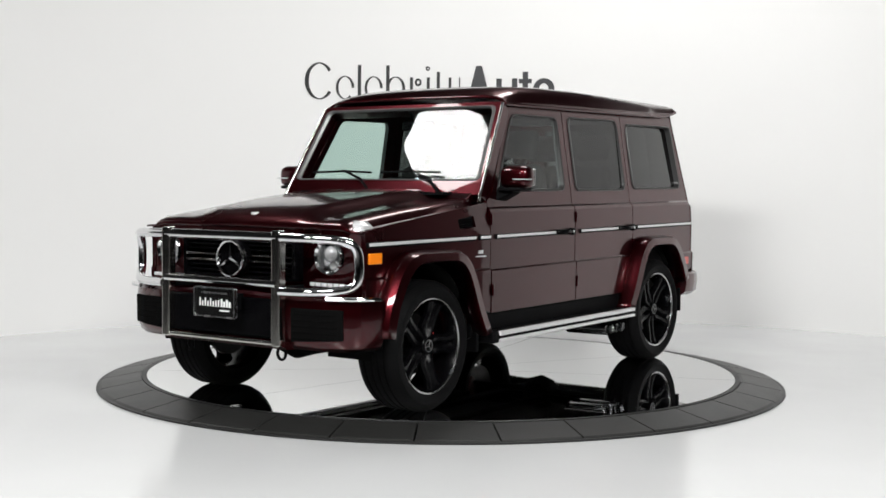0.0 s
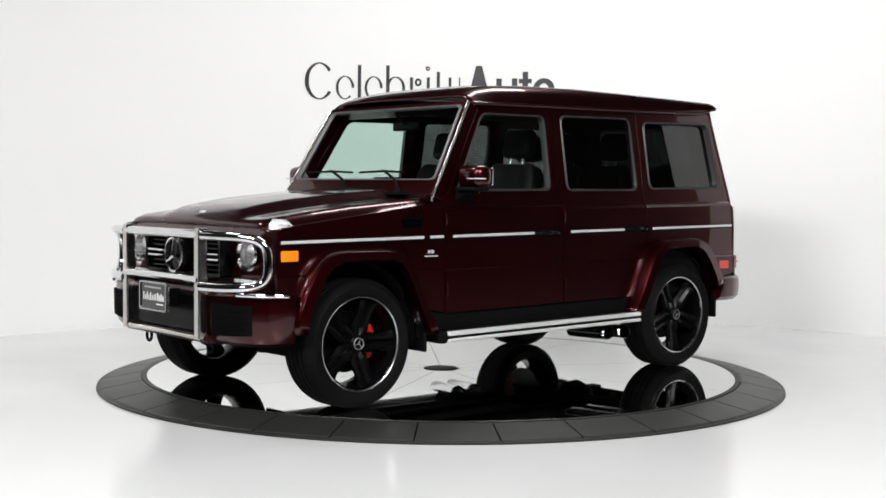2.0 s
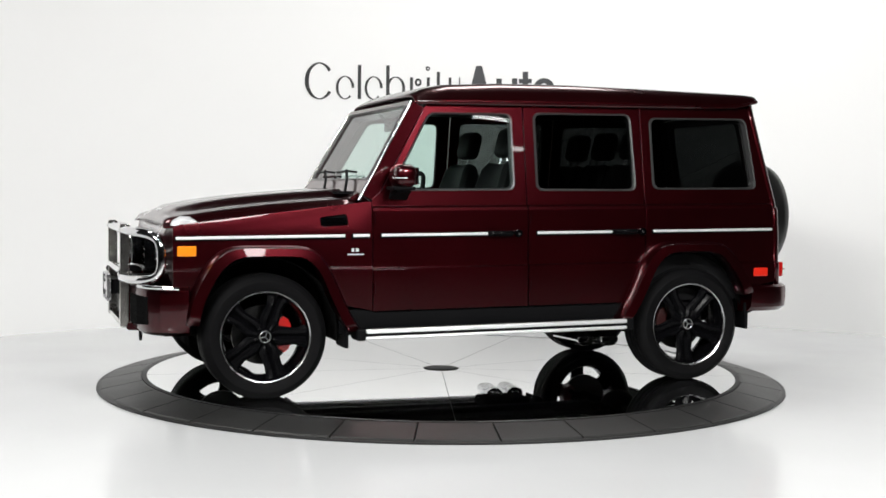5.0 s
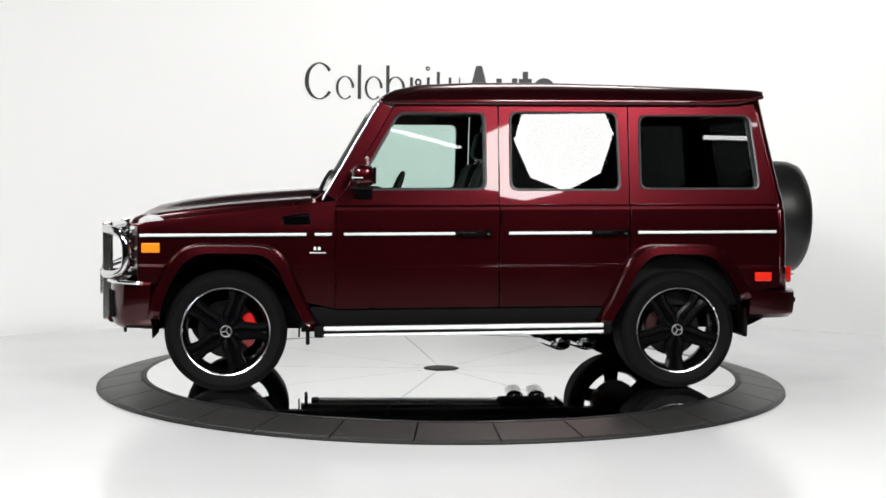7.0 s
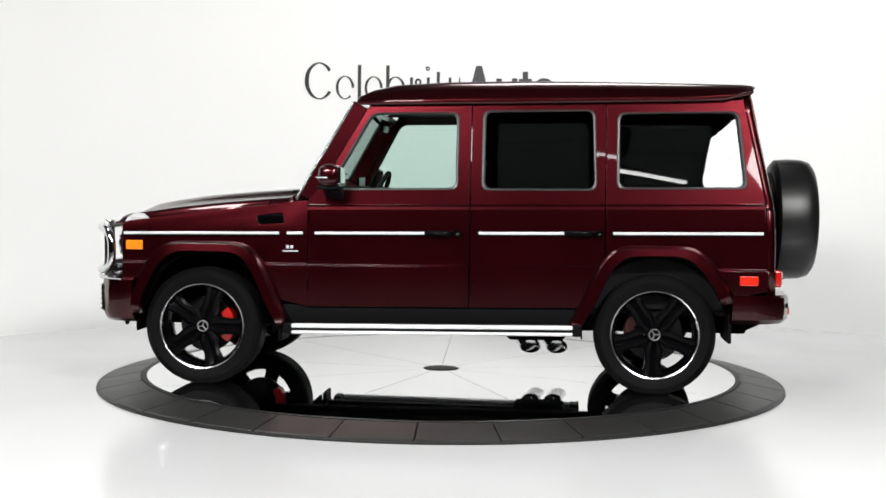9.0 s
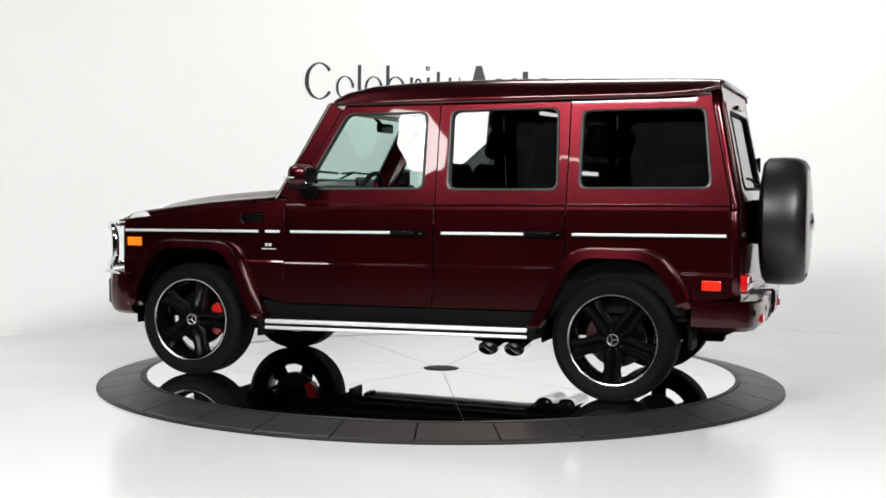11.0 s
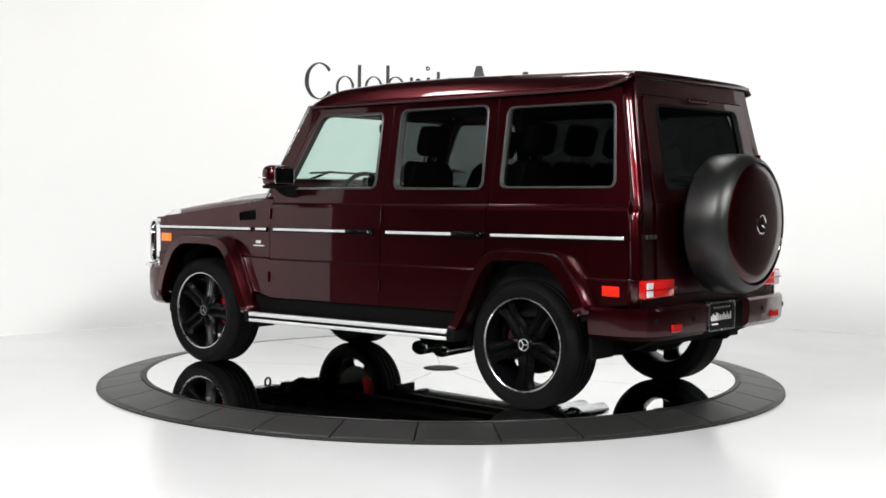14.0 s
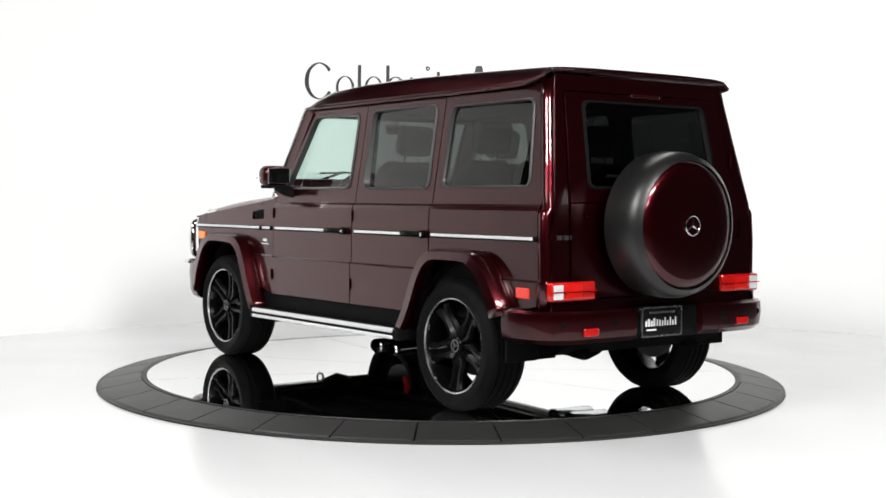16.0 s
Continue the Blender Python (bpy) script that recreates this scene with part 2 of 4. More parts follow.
def octabox(at, target, r, turn=0.0):
    """Eight-sided softbox hung from the ceiling on a drop pole."""
    top = empty("octagonal_softbox")
    top.matrix_world = look(at, target)
    bm = bmesh.new()
    n = 8
    ring = lambda rr, z: [(rr * math.cos(2 * math.pi * (i + turn) / n), rr * math.sin(2 * math.pi * (i + turn) / n), z) for i in range(n)]
    add_loft(bm, [ring(r, 0.0), ring(r + 0.02, 0.03), ring(r * 0.55, 0.32), ring(0.09, 0.42)])
    part("shell", bm, DRAPE, top, "black fabric shell")
    bm = loft([ring(r - 0.03, -0.012), ring(r - 0.03, -0.004)])
    part("diffuser", bm, SOFT, top, "glowing white diffuser")
    part("flash_head", lathe([(0.07, 0.40), (0.07, 0.62), (0.05, 0.66)], "z", n=20), TRIM, top)
    inv = top.matrix_world.inverted()
    a, b = inv @ (top.matrix_world @ Vector((0, 0, 0.5))), inv @ Vector(((top.matrix_world @ Vector((0, 0, 0.5))).xy.to_tuple() + (5.6,)))
    part("drop_pole", tube([a, b], 0.018), DRAPE, top)
    tagged(top, "black octagonal softbox with a glowing white front", "studio light", group="studio softboxes")
    return top


def striplight(a, b, w=0.12):
    """Thin tube light under the ceiling."""
    a, b = Vector(a), Vector(b)
    top = empty("strip_light", look((a + b) / 2, (a + b) / 2 - Vector((0, 0, 1))))
    ln = (b - a).length
    t = math.atan2(b.y - a.y, b.x - a.x)
    top.matrix_world = pose(*((a + b) / 2), 0, 0, math.degrees(t))
    part("housing", rbox(-ln / 2, ln / 2, -w / 2 - 0.02, w / 2 + 0.02, 0.0, 0.07, 0.01, 2), TRIM, top)
    part("diffuser", rbox(-ln / 2 + 0.02, ln / 2 - 0.02, -w / 2, w / 2, -0.03, -0.002, 0.01, 2), STRIPM, top)
    for x in (-ln * 0.4, ln * 0.4):
        part("hanger", tube([(x, 0, 0.06), (x, 0, 5.6 - a.z)], 0.006, 6), DRAPE, top)
    tagged(top, "slim glowing strip light hung below the ceiling", "studio light", group="strip lights")


def softbox(at, target, sx, sy, watts):
    """Rectangular bank light, unseen and added above the set: shell and its lamp."""
    m = look(at, target)
    top = empty("added_bank", m)
    bm = bmesh.new()
    q = lambda k, z: [(-sx / 2 * k, -sy / 2 * k, z), (sx / 2 * k, -sy / 2 * k, z), (sx / 2 * k, sy / 2 * k, z), (-sx / 2 * k, sy / 2 * k, z)]
    add_loft(bm, [q(1.04, 0.02), q(1.04, 0.06), q(0.5, 0.3)])
    part("shell", bm, DRAPE, top)
    inv = m.inverted()
    s = m @ Vector((0, 0, 0.2))
    part("drop_pole", tube([inv @ s, inv @ Vector((s.x, s.y, 5.6))], 0.02), DRAPE, top)
    tagged(top, "unseen rectangular bank light added over the set", "studio light", group="bank lights")
    area("added_bank_lamp", at, target, sx, sy, watts)


def build_turntable():
    # fixed ring in 32 panels
    ring = empty("turntable_ring")
    n = 32
    step = 360 / n
    prof = [(2.046, 0.0), (2.046, DECK - 0.004), (2.06, DECK - 0.001), (2.30, 0.022), (2.313, 0.014), (2.315, 0.0)]
    me = None
    for k in range(n):
        if me is None:
            bm = bmesh.new()
            loops = []
            for j in range(9):
                a = radians(step * (j / 8 * 0.976 + 0.012))
                loops.append([(r * math.cos(a), r * math.sin(a), z) for r, z in prof])
            add_loft(bm, loops)
            ob = link("ring_panel", bm, RINGM, ring)
            me = ob.data
        else:
            ob = new("ring_panel", me)
            ob.parent = ring
        ob.matrix_basis = pose(0, 0, 0, 0, 0, -93.4 + step * k)
    part("outer_edge", lathe([(2.30, 0.001), (2.335, 0.001), (2.335, 0.011), (2.30, 0.012)], "z", n=128, close=False), RINGEDGE, ring, smooth=40)
    part("inner_edge", lathe([(2.014, 0.001), (2.014, DECK - 0.002), (2.042, DECK), (2.044, 0.001)], "z", n=128, close=False), RINGEDGE, ring, smooth=40)
    tagged(ring, "charcoal ramp ring of flat panels round the turning deck", "turntable ring", kind="")
    # turning deck in nine wedges
    deck = empty("turntable_deck")
    part("base_plate", lathe([(0.01, 0.002), (2.01, 0.002), (2.01, DECK - 0.012), (0.01, DECK - 0.012)], "z", n=96), RINGEDGE, deck)
    me = None
    for k in range(9):
        if me is None:
            bm = bmesh.new()
            g = 0.0018
            pts = []
            for j in range(25):
                a = radians(40 * j / 24)
                pts.append((2.01 * math.cos(a), 2.01 * math.sin(a)))
            # pull the two straight sides in by half a joint
            pts[0] = (pts[0][0], g)
            e = (math.cos(radians(40)), math.sin(radians(40)))
            pts[-1] = (pts[-1][0] + g * e[1], pts[-1][1] - g * e[0])
            inner = [(0.125 * math.cos(radians(40 * j / 6)), 0.125 * math.sin(radians(40 * j / 6))) for j in range(6, -1, -1)]
            inner[0] = (inner[0][0] + g * e[1], inner[0][1] - g * e[0])
            inner[-1] = (inner[-1][0], g)
            lp = pts + inner
            add_loft(bm, [[(x, y, DECK - 0.012) for x, y in lp], [(x, y, DECK) for x, y in lp]])
            ob = link("deck_panel", bm, DECKM, deck)
            me = ob.data
        else:
            ob = new("deck_panel", me)
            ob.parent = deck
        ob.matrix_basis = pose(0, 0, 0, 0, 0, 73 + 40 * k)
    part("centre_cap", lathe([(0.004, DECK - 0.012), (0.12, DECK - 0.012), (0.12, DECK + 0.003), (0.1, DECK + 0.006), (0.004, DECK + 0.006)], "z", n=40),
         RINGEDGE, deck, "black centre cap")
    tagged(deck, "mirror-polished round turntable deck in wedge panels", "turntable deck")
    return deck


def build_sign():
    """Wall sign: plain thin ovals and bars, then heavier ones, in black paint."""
    sign = empty("wall_sign")

    def on_wall(x, z, out=0.006):
        dx = x - HUB.x
        return Vector((x, HUB.y + math.sqrt((RAD - out) ** 2 - dx * dx), z + 0.0122 * (x + 1.381)))

    def bar(x, z0, z1, w, mat, name="bar", top=None):
        bm = bmesh.new()
        loops = []
        for z, w in ((z0, w), (z1, top or w)):
            loops.append([on_wall(x - w / 2, z, 0.008), on_wall(x + w / 2, z, 0.008), on_wall(x + w / 2, z, 0.001), on_wall(x - w / 2, z, 0.001)])
        add_loft(bm, loops)
        part(name, bm, mat, sign)

    def oval(x, z, rx, rz, w0, w1, mat, a0=0, a1=360):
        bm = bmesh.new()
        loops = []
        n = 32
        for i in range(n + 1):
            a = radians(a0 + (a1 - a0) * i / n)
            w = w1 + (w0 - w1) * abs(math.cos(a))
            c, s = math.cos(a), math.sin(a)
            o = (x + rx * c, z + rz * s)
            q = (x + (rx - w) * c, z + (rz - w) * s)
            loops.append([on_wall(*o, 0.008), on_wall(*q, 0.008), on_wall(*q, 0.001), on_wall(*o, 0.001)])
        add_loft(bm, loops, caps=abs(a1 - a0) < 359)
        part("oval", bm, mat, sign)

    return sign, bar, oval, on_wall


build_room()
octabox((2.96, -8.9, 4.3), (0, 0, 1.0), 0.76)
octabox((-4.95, -6.1, 3.96), (0, 0, 1.0), 0.56, 0.5)
octabox((-2.67, -0.72, 4.4), (0, -0.8, 1.5), 0.46)
striplight((-0.35, -9.82, 4.9), (2.08, -10.83, 4.9), 0.1)
striplight((-5.4, -8.5, 4.9), (-4.9, -9.03, 4.9), 0.1)
striplight((-4.78, -9.12, 4.9), (-4.1, -9.5, 4.9), 0.1)
striplight((5.8, -8.1, 4.9), (7.3, -7.8, 4.9), 0.1)
# bank lights added out of view to even out wall and floor
softbox((-2.9, -7.0, 5.1), (0.6, 3.6, -0.4), 2.4, 0.8, 485)
softbox((3.3, -7.0, 5.1), (1.4, 3.6, -0.4), 2.4, 0.8, 460)
softbox((1.1, 1.7, 5.35), (1.3, 1.4, 0.0), 2.6, 1.0, 105)


# ---- the off-roader: x forward, y to its left, z up from the deck ----
def curve_of(pairs):
    xs, ys = [p[0] for p in pairs], [p[1] for p in pairs]
    return lambda v: float(np.interp(v, xs, ys))


SIDE = curve_of([(0.38, 0.825), (0.52, 0.841), (0.784, 0.843), (0.795, 0.829), (1.0, 0.831), (1.14, 0.826), (1.16, 0.8175), (1.172, 0.802), (1.27, 0.7895), (1.5, 0.752), (1.76, 0.712), (1.86, 0.695)])
SHOULDER = curve_of([(0.38, 0.825), (0.52, 0.836), (0.782, 0.839), (0.794, 0.8285), (1.0, 0.831), (1.1, 0.815), (1.2, 0.796)])
CREASES = (0.52, 0.784, 0.795, 1.0, 1.14, 1.16, 1.172, 1.27, 1.5)
HUB_Z, TYRE_R = 0.386, 0.374
AXLES = (1.449, -1.397)
RAKE = -0.0108          # the flank lines rise towards the tail


DOOR_RAKE = curve_of([(1.18, 1.0), (1.26, 0.0)])
QUARTER_RAKE = curve_of([(0.93, 0.0), (0.98, 1.0), (1.18, 1.0), (1.26, 0.0)])


def side_panel(outline, holes, s, thick=0.03, profile=SIDE, cuts=CREASES, rake=None):
    return panel(outline, holes, lambda u, w, t: (u, s * (profile(w) - t), w + (RAKE * u * rake(w) if rake else 0.0)), thick, cuts)


def raked(bm, lift=0.0):
    """Let a long piece follow the rising flank line."""
    for v in bm.verts:
        v.co.z += RAKE * v.co.x + lift
    return bm


def roof_z(x):
    return float(np.interp(x, [-2.02, -1.9, -0.7, 0.1, 0.3, 0.42, 0.5], [1.932, 1.955, 1.978, 1.966, 1.941, 1.905, 1.852]))


def drip_z(x):
    return float(np.interp(x, [-1.99, -1.95, -1.86, -1.7, -0.7, 0.5], [1.893, 1.872, 1.85, 1.842, 1.827, 1.812]))


def wheel_parts(parent, name, s):
    """One wheel standing at its hub: tyre, rim, spokes, cap and brake. s: +1 for the car's left side."""
    w = empty(name)
    w.parent = parent
    R, half = TYRE_R, 0.135
    prof = [(0.262, -half + 0.02), (0.29, -half), (0.33, -half - 0.004), (0.357, -half + 0.016), (0.37, -half + 0.035), (R, -half + 0.05)]
    for k in range(4):
        y = -half + 0.065 + k * 0.045
        prof += [(R, y), (R - 0.007, y + 0.003), (R - 0.007, y + 0.01), (R, y + 0.013)]
    prof += [(R, half - 0.05), (0.37, half - 0.035), (0.357, half - 0.016), (0.33, half + 0.004), (0.29, half), (0.262, half - 0.02)]
    part("tyre", lathe(prof, "y", n=72, close=False), RUBBER, w, "black low-profile tyre", smooth=35)
    o = s  # outward
    part("rim", lathe([(0.262, -0.115 * o), (0.25, -0.1 * o), (0.235, 0.0), (0.245, 0.09 * o), (0.256, 0.118 * o)], "y", n=64, close=False),
         GLOSSBLACK, w, "gloss black rim barrel", smooth=40)
    part("rim_lip", lathe([(0.260, 0.105 * o), (0.264, 0.122 * o), (0.272, 0.126 * o), (0.275, 0.112 * o)], "y", n=64, close=False), STEEL, w, "machined silver rim lip", smooth=50)
    me = None
    for k in range(5):
        if me is None:
            bm = bmesh.new()
            rows = []
            for r, hw, y, th in ((0.04, 0.03, 0.092, 0.05), (0.09, 0.06, 0.084, 0.045), (0.125, 0.056, 0.086, 0.04), (0.18, 0.05, 0.094, 0.035), (0.228, 0.062, 0.103, 0.03), (0.258, 0.084, 0.112, 0.03)):
                rows.append([(-hw, o * (y - th), r), (-hw, o * (y - 0.012), r), (-hw * 0.7, o * y, r), (-hw * 0.35, o * (y - 0.002), r), (0, o * (y - 0.02), r), (hw * 0.35, o * (y - 0.002), r), (hw * 0.7, o * y, r), (hw, o * (y - 0.012), r), (hw, o * (y - th), r)])
            add_loft(bm, rows)
            sp = link("spoke", bm, GLOSSBLACK, w, smooth=30)
            me = sp.data
        else:
            sp = new("spoke", me)
            sp.parent = w
        sp.matrix_basis = pose(0, 0, 0, 0, 72 * k, 0)
    part("hub_cap", lathe([(0.05, 0.05 * o), (0.05, 0.094 * o), (0.042, 0.103 * o), (0.001, 0.105 * o)], "y", n=32), GLOSSBLACK, w, smooth=30)
    bm = bmesh.new()
    add_tube(bm, [(0.033 * math.cos(a), 0.106 * o, 0.033 * math.sin(a)) for a in [2 * math.pi * i / 24 for i in range(24)]], 0.003, 6, closed=True)
    for k in range(3):
        a = radians(90 + 120 * k)
        add_tube(bm, [(0, 0.107 * o, 0), (0.032 * math.cos(a), 0.106 * o, 0.032 * math.sin(a))], 0.003, 6)
    part("cap_emblem", bm, DULLCHROME, w, "small round chrome emblem", smooth=40)
    for k in range(5):
        a = radians(72 * k + 36)
        part("wheel_bolt", lathe([(0.009, 0.06 * o), (0.009, 0.088 * o), (0.001, 0.09 * o)], "y", at=(0.058 * math.cos(a), 0, 0.058 * math.sin(a)), n=8), GLOSSBLACK, w)
    part("brake_disc", lathe([(0.06, -0.02 * o), (0.178, -0.02 * o), (0.178, -0.045 * o), (0.06, -0.045 * o)], "y", n=48), DISCM, w, smooth=30)
    return w


def caliper(parent, x, z, s, front):
    bm = bmesh.new()
    a0, a1 = (140, 220) if front else (-40, 40)
    rows = []
    for i in range(9):
        a = radians(a0 + (a1 - a0) * i / 8)
        c, q = math.cos(a), math.sin(a)
        r0, r1 = 0.118, 0.184 if 0 < i < 8 else 0.172
        rows.append([(x + r0 * c, s * 0.68, z + r0 * q), (x + r1 * c, s * 0.675, z + r1 * q), (x + r1 * c, s * 0.768, z + r1 * q), (x + r0 * c, s * 0.772, z + r0 * q)])
    add_loft(bm, rows)
    part("brake_caliper", bm, CALIPER if front else CALIPER_REAR, parent, "bright red brake caliper" if front else "dark red brake caliper", smooth=40, bevel=0.006)


def fender_flare(parent, s, outer, inner, name="wheel_arch_flare"):
    """Wide arch: top shelf, face and inward return along the opening."""
    bm = bmesh.new()
    rows = []
    for (ox, oz), (ix, iz) in zip(outer, inner):
        b = SIDE(oz)
        mx, mz = (ox * 0.75 + ix * 0.25), (oz * 0.75 + iz * 0.25)
        rows.append([(ox, s * (b - 0.03), oz), (ox, s * (b + 0.012), oz), (ox * 0.93 + ix * 0.07, s * 0.895, oz * 0.93 + iz * 0.07), (mx, s * 0.922, mz),
                     (ix, s * 0.93, iz), (ix, s * 0.918, iz - 0.006), (ix, s * 0.80, iz - 0.004)])
    add_loft(bm, rows, closed=False)
    ob = part(name, bm, PAINT, parent, smooth=28)
    md = ob.modifiers.new("thick", "SOLIDIFY")
    md.thickness, md.offset = 0.008, 0
    return ob


def smooth_line(pts, n):
    """n points evenly along a polyline whose corners are rounded."""
    d = [0]
    for a, b in zip(pts, pts[1:]):
        d.append(d[-1] + math.dist(a, b))
    u = np.linspace(0, d[-1], n)
    xs, zs = np.interp(u, d, [p[0] for p in pts]), np.interp(u, d, [p[1] for p in pts])
    for _ in range(2):
        xs[1:-1] = (xs[:-2] + 2 * xs[1:-1] + xs[2:]) / 4
        zs[1:-1] = (zs[:-2] + 2 * zs[1:-1] + zs[2:]) / 4
    return list(zip(xs.tolist(), zs.tolist()))


def emblem(parent, at, r, axis, s, mat=None):
    """A round emblem: ring and three plain bars."""
    mat = mat or CHROME
    bm = bmesh.new()
    at = Vector(at)
    pt = lambda a, k: at + k * (Vector((0, math.cos(a), math.sin(a))) if axis == "x" else Vector((math.cos(a), 0, math.sin(a))))
    add_tube(bm, [pt(2 * math.pi * i / 40, r) for i in range(40)], r * 0.075, 8, closed=True)
    for k in range(3):
        a = radians(90 + 120 * k)
        side = Vector((0, -math.sin(a), math.cos(a))) if axis == "x" else Vector((-math.sin(a), 0, math.cos(a)))
        n = Vector((s, 0, 0)) if axis == "x" else Vector((0, s, 0))
        c, tip = at, pt(a, r * 0.97)
        vs = [bm.verts.new(p) for p in (c + side * r * 0.13, c - side * r * 0.13, tip - side * r * 0.02, tip + side * r * 0.02, c + n * r * 0.12)]
        for q in ((0, 1, 4), (1, 2, 4), (2, 3, 4), (3, 0, 4)):
            bm.faces.new([vs[i] for i in q])
    return part("emblem", bm, mat, parent, "round chrome emblem", smooth=30)


def licence_plate(car, x, y, z, s):
    """Dealer plate in a frame; its lettering is drawn as plain bars."""
    m = part("licence_plate", rbox(min(x, x + s * 0.012), max(x, x + s * 0.012), y - 0.152, y + 0.152, z - 0.077, z + 0.077, 0.004, 2), PLATEM, car, "black dealer plate with pale unreadable lettering")
    bm = bmesh.new()
    lp = rounded([(y - 0.158, z - 0.083), (y + 0.158, z - 0.083), (y + 0.158, z + 0.083), (y - 0.158, z + 0.083)], 0.015)
    li = rounded([(y - 0.15, z - 0.075), (y + 0.15, z - 0.075), (y + 0.15, z + 0.075), (y - 0.15, z + 0.075)], 0.01)
    rows = [[(x - s * 0.004, *p) for p in lp], [(x + s * 0.02, *p) for p in lp], [(x + s * 0.02, *p) for p in li], [(x + s * 0.005, *p) for p in li]]
    add_loft(bm, rows, caps=False)
    part("plate_frame", bm, STEEL, m, "thin steel plate frame")
    xx = x + s * 0.0135
    for k in range(12):
        yy = y - 0.115 + k * 0.0205
        h = (0.026, 0.017, 0.026, 0.017, 0.026, 0.017, 0.02, 0.022, 0.026, 0.018, 0.024, 0.018)[k]
        part("lettering_bar", box(min(xx, xx + s * 0.002), max(xx, xx + s * 0.002), yy, yy + (0.009 if k < 8 else 0.014), z - 0.024, z - 0.024 + h * 1.7), WHITEPART, m)
    part("lettering_bar", box(min(xx, xx + s * 0.002), max(xx, xx + s * 0.002), y + 0.04, y + 0.115, z - 0.048, z - 0.04), WHITEPART, m)
    part("lettering_bar", box(min(xx, xx + s * 0.002), max(xx, xx + s * 0.002), y - 0.1, y + 0.1, z + 0.045, z + 0.056), STEEL, m)


